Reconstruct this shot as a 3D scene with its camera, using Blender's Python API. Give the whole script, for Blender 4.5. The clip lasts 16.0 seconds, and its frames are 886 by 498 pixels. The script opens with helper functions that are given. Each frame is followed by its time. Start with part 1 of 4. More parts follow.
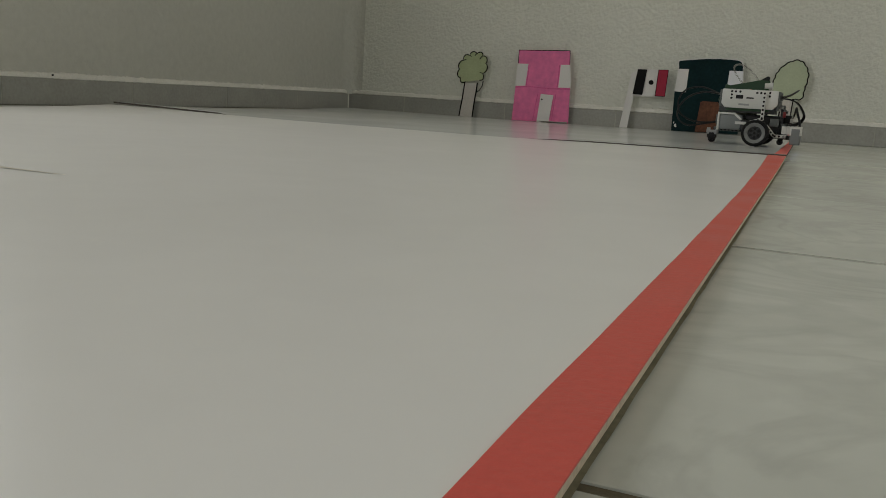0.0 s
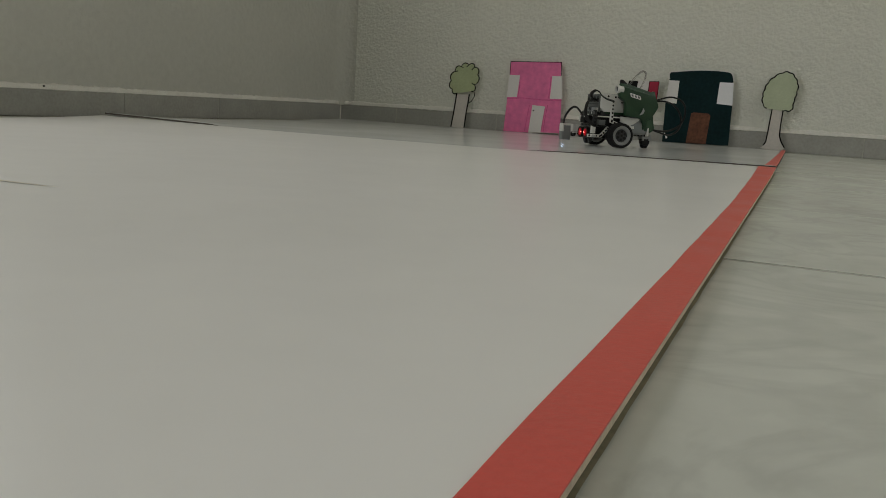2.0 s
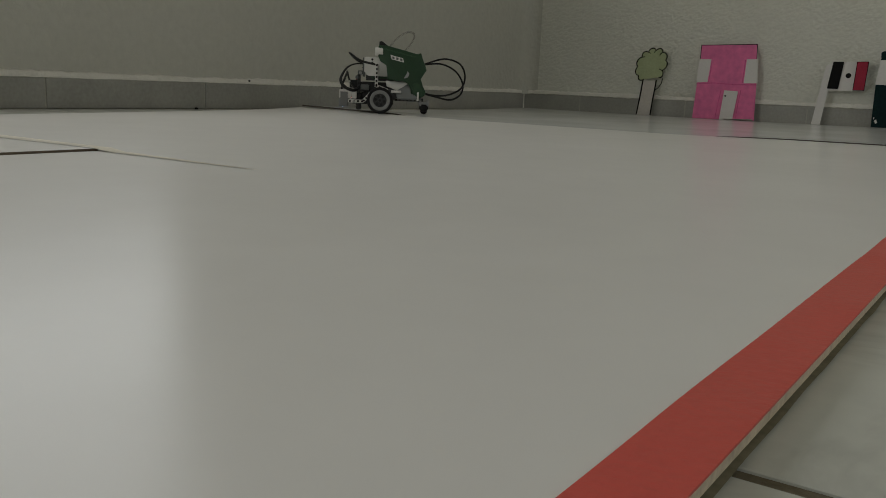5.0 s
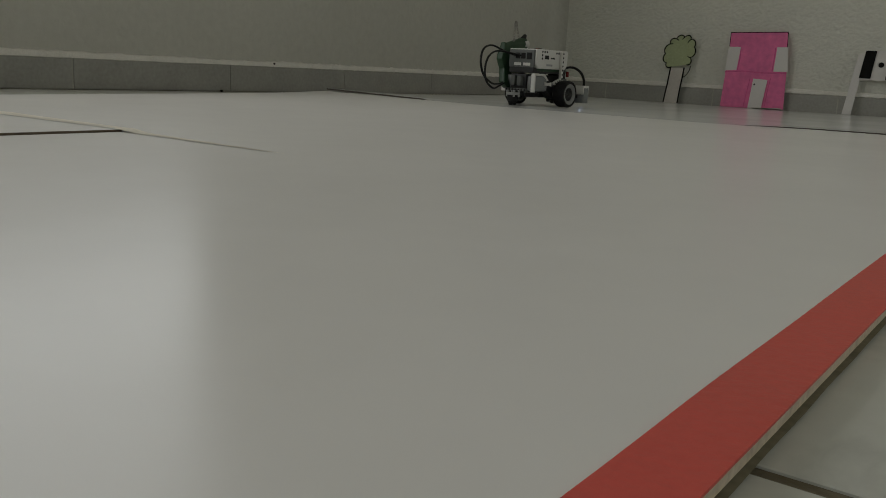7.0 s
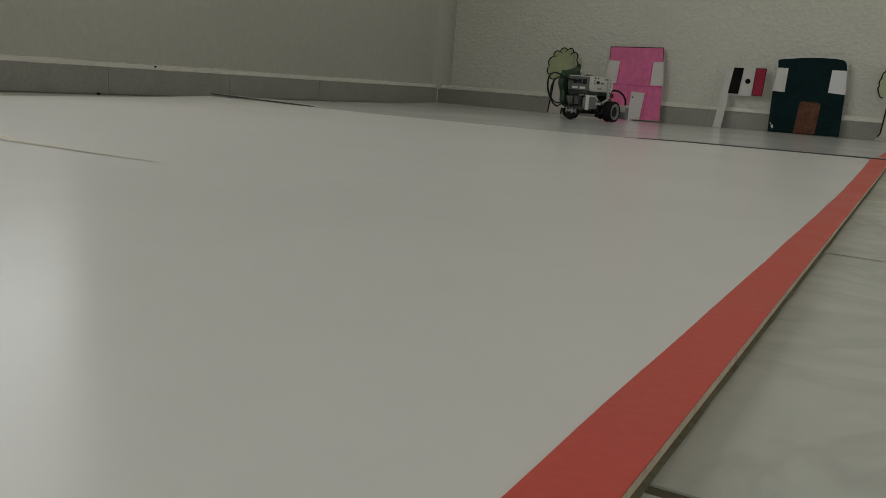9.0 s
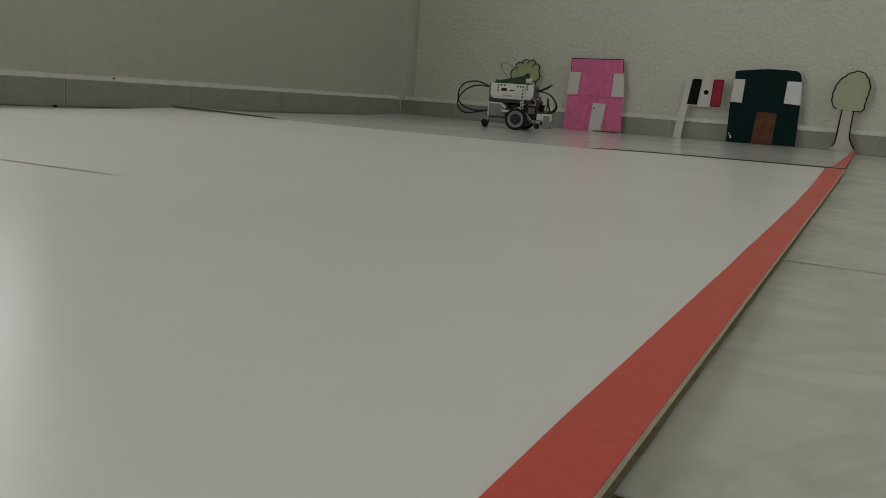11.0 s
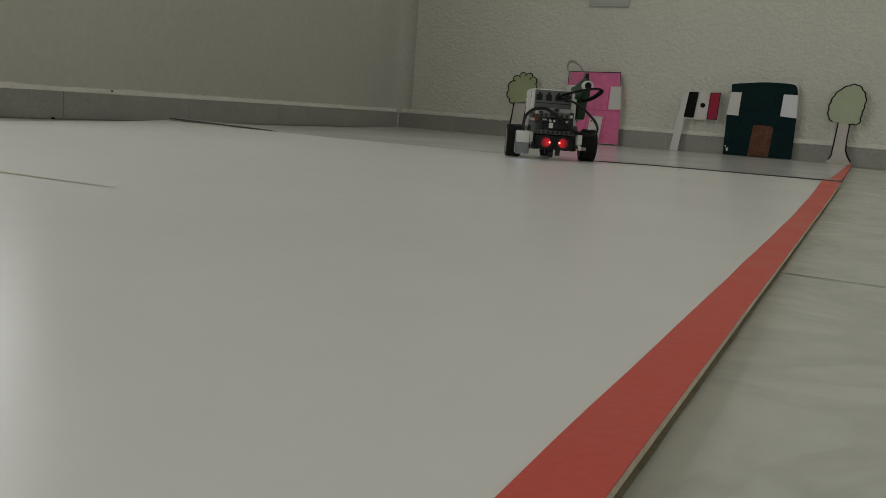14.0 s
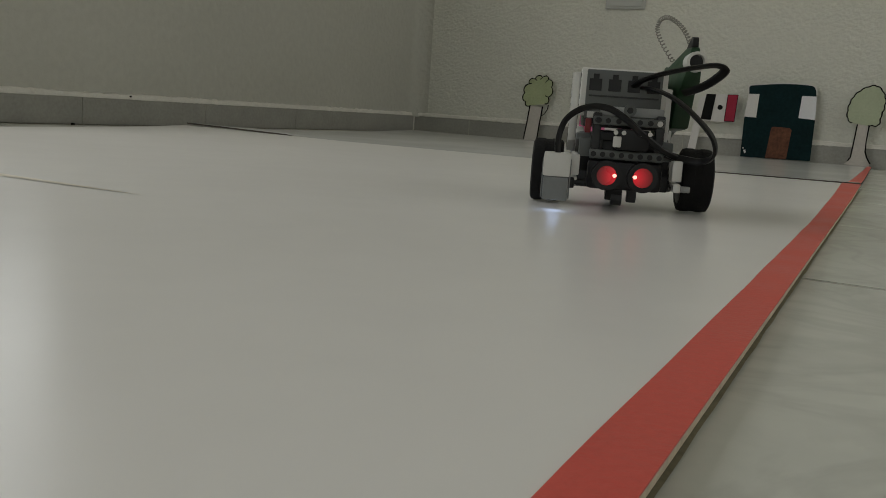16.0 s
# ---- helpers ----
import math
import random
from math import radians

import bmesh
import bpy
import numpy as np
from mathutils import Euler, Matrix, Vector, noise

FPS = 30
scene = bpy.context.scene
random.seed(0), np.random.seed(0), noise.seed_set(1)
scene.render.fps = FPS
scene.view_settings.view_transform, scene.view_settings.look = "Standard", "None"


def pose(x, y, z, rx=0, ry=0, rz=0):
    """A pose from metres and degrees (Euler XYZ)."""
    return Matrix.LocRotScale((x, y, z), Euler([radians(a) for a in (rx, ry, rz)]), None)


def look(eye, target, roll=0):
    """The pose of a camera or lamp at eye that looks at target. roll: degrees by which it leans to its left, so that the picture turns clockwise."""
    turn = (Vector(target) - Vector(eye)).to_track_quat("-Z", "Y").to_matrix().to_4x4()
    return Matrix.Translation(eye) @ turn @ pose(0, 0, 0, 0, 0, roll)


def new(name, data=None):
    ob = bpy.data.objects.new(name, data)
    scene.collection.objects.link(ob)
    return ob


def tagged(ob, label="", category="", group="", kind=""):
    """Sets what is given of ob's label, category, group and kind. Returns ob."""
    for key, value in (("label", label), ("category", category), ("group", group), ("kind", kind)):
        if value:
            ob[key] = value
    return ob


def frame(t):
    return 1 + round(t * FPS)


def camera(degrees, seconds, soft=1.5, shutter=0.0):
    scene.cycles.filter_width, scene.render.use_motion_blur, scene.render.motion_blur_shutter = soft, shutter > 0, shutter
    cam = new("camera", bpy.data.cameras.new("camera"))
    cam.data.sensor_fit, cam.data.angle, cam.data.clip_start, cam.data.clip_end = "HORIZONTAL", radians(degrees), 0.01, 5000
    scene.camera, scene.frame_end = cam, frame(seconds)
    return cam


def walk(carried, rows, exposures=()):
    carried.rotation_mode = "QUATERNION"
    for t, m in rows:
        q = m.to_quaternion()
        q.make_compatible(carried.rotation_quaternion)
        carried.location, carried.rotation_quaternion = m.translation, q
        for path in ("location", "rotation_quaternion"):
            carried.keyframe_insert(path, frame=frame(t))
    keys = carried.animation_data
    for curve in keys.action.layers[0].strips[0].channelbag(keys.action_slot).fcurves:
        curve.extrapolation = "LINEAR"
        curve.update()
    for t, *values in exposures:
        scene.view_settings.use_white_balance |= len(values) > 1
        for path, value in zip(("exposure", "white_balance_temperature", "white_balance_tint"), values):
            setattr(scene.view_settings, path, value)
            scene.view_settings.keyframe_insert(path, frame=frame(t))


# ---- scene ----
FOV = 55.5
# seconds, eye, yaw to the left of +y, pitch, lean to the left
PATH = [
    (0.0, -0.0021, 0.0010, 0.0734, 21.95, -10.47, 3.54),
    (0.5, -0.0022, 0.0016, 0.0738, 21.48, -10.26, 3.62),
    (1.0, -0.0024, 0.0002, 0.0745, 21.42, -10.08, 3.53),
    (1.5, -0.0025, 0.0011, 0.0748, 21.43, -9.89, 3.56),
    (2.0, -0.0024, 0.0006, 0.0746, 21.44, -9.73, 3.58),
    (2.5, -0.0024, 0.0013, 0.0745, 21.50, -9.56, 3.73),
    (3.0, -0.0008, -0.0008, 0.0748, 23.00, -9.61, 3.80),
    (3.5, 0.0006, -0.0005, 0.0739, 24.60, -10.01, 3.79),
    (4.0, 0.0014, -0.0021, 0.0738, 27.05, -10.27, 3.33),
    (4.5, 0.0031, -0.0031, 0.0716, 31.20, -10.45, 2.61),
    (5.0, 0.0038, -0.0031, 0.0704, 33.89, -11.02, 2.43),
    (7.5, 0.0028, 0.0011, 0.0701, 35.43, -12.08, 3.07),
    (8.0, 0.0018, 0.0015, 0.0711, 35.01, -11.88, 3.09),
    (8.5, 0.0009, 0.0015, 0.0718, 32.03, -11.68, 3.77),
    (9.0, 0.0003, -0.0004, 0.0740, 27.73, -11.16, 4.33),
    (9.5, 0.0002, 0.0000, 0.0739, 25.94, -10.82, 4.36),
    (12.0, 0.0004, 0.0010, 0.0736, 25.28, -9.93, 4.22),
    (12.5, 0.0000, 0.0005, 0.0738, 25.25, -9.77, 4.20),
    (13.0, -0.0001, 0.0003, 0.0736, 25.25, -9.60, 4.24),
    (13.5, -0.0002, -0.0009, 0.0747, 25.23, -9.49, 4.21),
    (14.0, -0.0003, 0.0008, 0.0737, 25.23, -9.37, 4.24),
    (14.5, -0.0005, 0.0003, 0.0738, 25.22, -9.37, 4.26),
    (15.0, -0.0008, -0.0011, 0.0743, 25.18, -9.35, 4.32),
    (15.5, -0.0015, 0.0005, 0.0753, 25.39, -9.30, 4.18),
    (16.0, -0.0017, 0.0003, 0.0753, 26.32, -9.26, 3.95),
]


def eye_pose(x, y, z, yaw, pitch, lean):
    a, b = radians(yaw), radians(pitch)
    ahead = Vector((-math.sin(a) * math.cos(b), math.cos(a) * math.cos(b), math.sin(b)))
    return look((x, y, z), Vector((x, y, z)) + ahead, lean)


cam = camera(FOV, 16.0, soft=0.9)
EXPOSURES = [(0.0, -0.17), (3.0, -0.18), (4.0, -0.21), (5.0, -0.59), (7.5, -0.70), (9.0, -0.40), (12.5, -0.35), (16.0, -0.38)]
walk(cam, [(t, eye_pose(*v)) for t, *v in PATH], EXPOSURES)

# ---------------------------------------------------------------- light
world = bpy.data.worlds.new("daylight")
scene.world = world
world.use_nodes = True
wn = world.node_tree.nodes
sky = wn.new("ShaderNodeTexSky")
sky.sky_type, sky.sun_disc = "NISHITA", False
sky.sun_elevation, sky.sun_rotation = radians(35), radians(200)
wn["Background"].inputs["Strength"].default_value = 0.1
world.node_tree.links.new(sky.outputs[0], wn["Background"].inputs[0])

X_LEFT, Y_BACK, X_RIGHT, Y_FRONT, CEIL = -1.432, 2.588, 2.7, -2.3, 2.5
WIN_Y0, WIN_Y1, WIN_Z0, WIN_Z1 = -0.90, 1.20, 0.33, 1.45


def window_lamp(name, place, target, width, height, watts, colour):
    data = bpy.data.lights.new(name, "AREA")
    data.shape, data.size, data.size_y, data.energy, data.color = "RECTANGLE", width, height, watts, colour
    ob = new(name, data)
    ob.matrix_world = look(place, target)
    return ob


window_lamp("window_daylight", (X_LEFT - 0.10, (WIN_Y0 + WIN_Y1) / 2, (WIN_Z0 + WIN_Z1) / 2),
            (2, (WIN_Y0 + WIN_Y1) / 2, (WIN_Z0 + WIN_Z1) / 2), WIN_Y1 - WIN_Y0, WIN_Z1 - WIN_Z0, 17.0, (1.0, 0.99, 0.92))
window_lamp("doorway_daylight", (0.85, Y_FRONT - 0.10, 1.05), (0.85, 3, 1.05), 0.9, 2.05, 7.5, (1.0, 0.985, 0.90))
window_lamp("east_window_daylight", (X_RIGHT + 0.10, 1.50, 1.55), (-1, 1.50, 1.55), 1.3, 1.3, 17.0, (1.0, 0.985, 0.91))


# ---------------------------------------------------------------- materials
def material(name, colour, rough=0.5, metal=0.0, spread=0.06, scale=40.0, fine=400.0, bump=0.0, bump_scale=300.0,
             spec=0.4, emit=None, strength=0.0, coat=0.0, drift=0.05, relief=0.003):
    """Colour that drifts at two scales, roughness that follows it, and fine relief."""
    m = bpy.data.materials.new(name)
    m.use_nodes = True
    nt = m.node_tree
    n, link = nt.nodes, nt.links.new
    b = n["Principled BSDF"]
    b.inputs["Metallic"].default_value = metal
    b.inputs["Specular IOR Level"].default_value = spec
    b.inputs["Coat Weight"].default_value = coat
    co = n.new("ShaderNodeTexCoord")
    n1, n2 = n.new("ShaderNodeTexNoise"), n.new("ShaderNodeTexNoise")
    n1.inputs["Scale"].default_value, n1.inputs["Detail"].default_value = scale, 4
    n2.inputs["Scale"].default_value, n2.inputs["Detail"].default_value = fine, 2
    link(co.outputs["Object"], n1.inputs["Vector"])
    link(co.outputs["Object"], n2.inputs["Vector"])
    add = n.new("ShaderNodeMath")
    add.operation = "ADD"
    link(n1.outputs[0], add.inputs[0])
    link(n2.outputs[0], add.inputs[1])
    ramp = n.new("ShaderNodeMapRange")
    ramp.inputs["From Min"].default_value, ramp.inputs["From Max"].default_value = 0.6, 1.4
    ramp.inputs["To Min"].default_value, ramp.inputs["To Max"].default_value = 1 - spread, 1 + spread
    link(add.outputs[0], ramp.inputs[0])
    mul = n.new("ShaderNodeVectorMath")
    mul.operation = "MULTIPLY"
    mul.inputs[0].default_value = colour
    link(ramp.outputs[0], mul.inputs[1])
    link(mul.outputs[0], b.inputs["Base Color"])
    rr = n.new("ShaderNodeMapRange")
    rr.inputs["From Min"].default_value, rr.inputs["From Max"].default_value = 0.3, 0.7
    rr.inputs["To Min"].default_value, rr.inputs["To Max"].default_value = max(rough - drift, 0.02), min(rough + drift, 1)
    link(n1.outputs[0], rr.inputs[0])
    link(rr.outputs[0], b.inputs["Roughness"])
    if bump:
        n3, bp = n.new("ShaderNodeTexNoise"), n.new("ShaderNodeBump")
        n3.inputs["Scale"].default_value, n3.inputs["Detail"].default_value = bump_scale, 5
        bp.inputs["Strength"].default_value, bp.inputs["Distance"].default_value = min(bump, 1.0), relief
        link(co.outputs["Object"], n3.inputs["Vector"])
        link(n3.outputs[0], bp.inputs["Height"])
        link(bp.outputs[0], b.inputs["Normal"])
    if emit:
        b.inputs["Emission Color"].default_value = (*emit, 1)
        b.inputs["Emission Strength"].default_value = strength
    return m


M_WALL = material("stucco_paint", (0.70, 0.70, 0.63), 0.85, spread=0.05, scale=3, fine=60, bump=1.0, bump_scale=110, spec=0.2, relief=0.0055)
# M_WALL's paint made darker: the west wall's shade is put into this colour
M_WALL_SHADED = material("stucco_paint_shaded", (0.525, 0.52, 0.465), 0.85, spread=0.06, scale=3, fine=60, bump=0.8, bump_scale=85, spec=0.2, relief=0.004)
M_CEIL = material("ceiling_paint", (0.8, 0.78, 0.74), 0.9, spread=0.03, scale=2)
M_BASE = material("baseboard_tile", (0.34, 0.335, 0.305), 0.4, spread=0.14, scale=14, fine=160, bump=0.08, bump_scale=60)
M_GROUT_PALE = material("pale_grout", (0.42, 0.41, 0.36), 0.9, spread=0.2, scale=30, fine=300, bump=0.4)
M_GROUT = material("grout", (0.16, 0.135, 0.085), 0.9, spread=0.15, scale=30, fine=300, bump=0.4)
M_PLASTER = material("plaster_bead", (0.78, 0.76, 0.70), 0.9, spread=0.1, scale=40, bump=0.8, bump_scale=160)
M_BOARD = material("white_melamine", (0.87, 0.855, 0.82), 0.245, spread=0.02, scale=4, fine=30, drift=0.010, spec=0.28)
M_BOARD_OLD = material("greyed_melamine", (0.72, 0.73, 0.715), 0.16, spread=0.03, scale=5, fine=40, drift=0.012)
M_BOARD_EDGE = material("raw_board_edge", (0.68, 0.60, 0.47), 0.8, spread=0.2, scale=60, fine=500, bump=0.3)
M_EDGE_BROWN = material("brown_board_edge", (0.15, 0.115, 0.085), 0.8, spread=0.3, scale=60, fine=500, bump=0.3)
# nearly black rim, which draws the dark line at the far board's seam
M_EDGE_DARK = material("dark_board_edge", (0.075, 0.065, 0.055), 0.8, spread=0.3, scale=60, fine=500, bump=0.3)
M_RESIDUE = material("tan_tape_residue", (0.63, 0.585, 0.48), 0.6, spread=0.15, scale=40, fine=300)
M_TAPE = material("red_tape", (0.72, 0.115, 0.09), 0.45, spread=0.06, scale=25, fine=300, bump=0.12, bump_scale=400, spec=0.3)
M_PAPER = material("white_paper", (0.70, 0.68, 0.66), 0.85, spread=0.04, scale=20, fine=200, spec=0.15)
M_PAPER_COOL = material("bluish_white_paper", (0.76, 0.76, 0.79), 0.8, spread=0.03, scale=20, fine=200, spec=0.15)
M_PINK = material("pink_marker", (0.76, 0.19, 0.38), 0.85, spread=0.17, scale=14, fine=60, spec=0.15)
M_TEAL = material("dark_green_marker", (0.007, 0.022, 0.024), 0.75, spread=0.35, scale=20, fine=120, spec=0.08)
M_DOOR = material("brown_marker", (0.125, 0.052, 0.029), 0.6, spread=0.5, scale=34, fine=120, spec=0.2)
M_INK = material("black_marker", (0.010, 0.010, 0.010), 0.7, spread=0.2, spec=0.08)
M_FLAGRED = material("red_marker", (0.36, 0.035, 0.065), 0.8, spread=0.15, scale=40, spec=0.12)
M_LEAF = material("pale_green_crayon", (0.40, 0.45, 0.27), 0.85, spec=0.12, spread=0.16, scale=22, fine=200)
M_LEAF2 = material("grey_green_crayon", (0.46, 0.51, 0.36), 0.85, spec=0.12, spread=0.10, scale=22, fine=200)
M_PINK_DARK = material("pink_marker_overlap", (0.66, 0.125, 0.30), 0.85, spread=0.25, scale=40, fine=200, spec=0.15)
M_TRUNK = material("shaded_grey_paper", (0.56, 0.525, 0.485), 0.85, spread=0.10, scale=25, fine=200, spec=0.15)
M_OLIVE = material("olive_strip", (0.27, 0.24, 0.16), 0.9, spread=0.25, scale=60, fine=300, spec=0.1)
M_PLATE = material("switch_plastic", (0.42, 0.43, 0.405), 0.35, spread=0.02)
M_WHITE = material("white_plastic", (0.64, 0.635, 0.60), 0.35, spread=0.03, scale=50)
M_GREY = material("grey_plastic", (0.11, 0.118, 0.112), 0.45, spread=0.05, scale=50)
M_MIDGREY = material("mid_grey_plastic", (0.20, 0.21, 0.208), 0.45, spread=0.05, scale=50)
M_LIGHTGREY = material("light_grey_plastic", (0.33, 0.335, 0.33), 0.45, spread=0.04, scale=50)
M_RIM = material("grey_rim_plastic", (0.21, 0.215, 0.21), 0.4, spread=0.06, scale=60)
M_DARK = material("dark_grey_plastic", (0.024, 0.025, 0.026), 0.45, spread=0.08, scale=60)
M_BLACK = material("black_plastic", (0.007, 0.007, 0.0075), 0.42, spec=0.3, spread=0.12, scale=60)
M_RUBBER = material("tyre_rubber", (0.009, 0.009, 0.0095), 0.7, spec=0.2, spread=0.2, scale=80, bump=0.2, bump_scale=500)
M_CABLE = material("cable_sheath", (0.006, 0.006, 0.0065), 0.4, spread=0.1, spec=0.3)
M_GREEN = material("dark_green_plastic", (0.017, 0.050, 0.022), 0.42, spread=0.15, scale=60)
# a lighter M_GREEN for the toy's grip panel and rib
M_GREEN2 = material("lighter_green_plastic", (0.027, 0.070, 0.033), 0.35, spread=0.15, scale=60)
M_SCREEN = material("lcd_glass", (0.20, 0.23, 0.19), 0.12, spread=0.03)
M_ORANGE = material("orange_plastic", (0.65, 0.17, 0.02), 0.4, spread=0.03)
M_STEEL = material("spring_wire", (0.30, 0.29, 0.26), 0.4, metal=0.6, spread=0.1, scale=200)
M_RED = material("red_plastic", (0.16, 0.012, 0.012), 0.4, spread=0.05)
M_EYEHOT = material("lit_red_core", (0.6, 0.2, 0.2), 0.3, emit=(1.0, 0.25, 0.2), strength=4.0)
M_LED = material("lit_blue_white_led", (0.5, 0.55, 0.7), 0.3, emit=(0.50, 0.66, 1.0), strength=8.0)


def lens_material():
    """Red lens, lit from one spot at its origin: the glow fades with the distance from it."""
    m = material("lit_red_lens", (0.22, 0.012, 0.014), 0.25, emit=(1.0, 0.012, 0.03), strength=0.1)
    n, link = m.node_tree.nodes, m.node_tree.links.new
    co, dist, fade = n.new("ShaderNodeTexCoord"), n.new("ShaderNodeVectorMath"), n.new("ShaderNodeMapRange")
    dist.operation = "LENGTH"
    link(co.outputs["Object"], dist.inputs[0])
    fade.interpolation_type = "SMOOTHSTEP"
    fade.inputs["From Min"].default_value, fade.inputs["From Max"].default_value = 0.0, 0.0145
    fade.inputs["To Min"].default_value, fade.inputs["To Max"].default_value = 0.55, 0.015
    link(dist.outputs["Value"], fade.inputs[0])
    link(fade.outputs[0], n["Principled BSDF"].inputs["Emission Strength"])
    return m


M_EYE = lens_material()


def tile_material():
    """Pale grey glazed floor tile with cloudy veins; every tile differs a little."""
    m = material("floor_tile", (0.655, 0.665, 0.60), 0.22, drift=0.02, spread=0.05, scale=9, fine=70)
    n, link = m.node_tree.nodes, m.node_tree.links.new
    b = n["Principled BSDF"]
    src = b.inputs["Base Color"].links[0].from_socket
    co, info = n.new("ShaderNodeTexCoord"), n.new("ShaderNodeObjectInfo")
    shift = n.new("ShaderNodeVectorMath")
    shift.operation = "ADD"
    cloud = n.new("ShaderNodeTexNoise")
    cloud.inputs["Scale"].default_value, cloud.inputs["Detail"].default_value = 7, 6
    cloud.inputs["Distortion"].default_value = 0.5
    spin = n.new("ShaderNodeVectorMath")
    spin.operation = "SCALE"
    spin.inputs[0].default_value = (31, 17, 9)
    link(info.outputs["Random"], spin.inputs["Scale"])
    link(co.outputs["Object"], shift.inputs[0])
    link(spin.outputs[0], shift.inputs[1])
    link(shift.outputs[0], cloud.inputs["Vector"])
    ramp = n.new("ShaderNodeMapRange")
    ramp.inputs["From Min"].default_value, ramp.inputs["From Max"].default_value = 0.35, 0.7
    ramp.inputs["To Min"].default_value, ramp.inputs["To Max"].default_value = 1.08, 0.92
    link(cloud.outputs[0], ramp.inputs[0])
    # darker smoky veins: a bent noise, narrow about its middle value
    vein, off, near = n.new("ShaderNodeTexNoise"), n.new("ShaderNodeMath"), n.new("ShaderNodeMapRange")
    vein.inputs["Scale"].default_value, vein.inputs["Detail"].default_value, vein.inputs["Distortion"].default_value = 11, 5, 1.6
    link(shift.outputs[0], vein.inputs["Vector"])
    off.operation, off.inputs[1].default_value = "SUBTRACT", 0.5
    link(vein.outputs[0], off.inputs[0])
    size = n.new("ShaderNodeMath")
    size.operation = "ABSOLUTE"
    link(off.outputs[0], size.inputs[0])
    near.inputs["From Min"].default_value, near.inputs["From Max"].default_value = 0.0, 0.07
    near.inputs["To Min"].default_value, near.inputs["To Max"].default_value = 0.90, 1.0
    link(size.outputs[0], near.inputs[0])
    both = n.new("ShaderNodeMath")
    both.operation = "MULTIPLY"
    link(ramp.outputs[0], both.inputs[0])
    link(near.outputs[0], both.inputs[1])
    mul = n.new("ShaderNodeVectorMath")
    mul.operation = "MULTIPLY"
    link(src, mul.inputs[0])
    link(both.outputs[0], mul.inputs[1])
    link(mul.outputs[0], b.inputs["Base Color"])
    return m


M_TILE = tile_material()


# ---------------------------------------------------------------- mesh helpers
def part(name, bm, mat, parent=None, label="", smooth=False):
    """Links a bmesh as one mesh object, under a thing or a part."""
    bmesh.ops.recalc_face_normals(bm, faces=bm.faces)
    me = bpy.data.meshes.new(name)
    bm.to_mesh(me)
    bm.free()
    for mm in (mat if isinstance(mat, (list, tuple)) else [mat]):
        me.materials.append(mm)
    if smooth:
        me.polygons.foreach_set("use_smooth", [True] * len(me.polygons))
        me.set_sharp_from_angle(angle=radians(35))
    ob = new(name, me)
    if parent:
        ob.parent = parent
    if label:
        ob["label"] = label
    return ob


def thing(name, m, label, category, group="", kind=""):
    ob = new(name)
    ob.empty_display_size = 0.02
    ob.matrix_world = m
    return tagged(ob, label, category, group, kind)


def box(bm, x0, x1, y0, y1, z0, z1, bevel=0.0, m=None):
    g = bmesh.ops.create_cube(bm, size=1.0)
    vs = g["verts"]
    for v in vs:
        v.co = Vector(((x0 + x1) / 2 + v.co.x * (x1 - x0), (y0 + y1) / 2 + v.co.y * (y1 - y0), (z0 + z1) / 2 + v.co.z * (z1 - z0)))
    if bevel:
        es = list({e for v in vs for e in v.link_edges})
        r = bmesh.ops.bevel(bm, geom=es, offset=bevel, segments=2, affect="EDGES", profile=0.6)
        vs = list({v for f in r["faces"] for v in f.verts} | {v for v in vs if v.is_valid})
    if m is not None:
        bmesh.ops.transform(bm, matrix=m, verts=vs)
    return bm


def cyl(bm, p, axis, r0, length, r1=None, seg=20):
    """A cylinder or cone from p along axis."""
    axis = Vector(axis).normalized()
    m = Matrix.Translation(Vector(p) + axis * length / 2) @ axis.to_track_quat("Z", "Y").to_matrix().to_4x4()
    bmesh.ops.create_cone(bm, cap_ends=True, segments=seg, radius1=r0, radius2=r0 if r1 is None else r1, depth=length, matrix=m)
    return bm


def prism(bm, pts, y0, y1, bevel=0.0):
    """A polygon in x and z, thick in y."""
    a = [bm.verts.new((x, y0, z)) for x, z in pts]
    f = bm.faces.new(a)
    r = bmesh.ops.extrude_face_region(bm, geom=[f])
    vs = [v for v in r["geom"] if isinstance(v, bmesh.types.BMVert)]
    bmesh.ops.translate(bm, vec=(0, y1 - y0, 0), verts=vs)
    if bevel:
        es = list({e for v in a + vs for e in v.link_edges})
        bmesh.ops.bevel(bm, geom=es, offset=bevel, segments=2, affect="EDGES", profile=0.5)
    return bm


def spline(pts, per=8, closed=False):
    """A smooth line through points."""
    P = [Vector(p) for p in pts]
    n, out = len(P), []
    for i in range(n if closed else n - 1):
        if closed:
            a, b, c, d = P[i - 1], P[i], P[(i + 1) % n], P[(i + 2) % n]
        else:
            a, b, c, d = P[max(i - 1, 0)], P[i], P[i + 1], P[min(i + 2, n - 1)]
        for k in range(per):
            t = k / per
            out.append(0.5 * ((2 * b) + (c - a) * t + (2 * a - 5 * b + 4 * c - d) * t * t + (3 * b - a - 3 * c + d) * t ** 3))
    if not closed:
        out.append(P[-1])
    return out


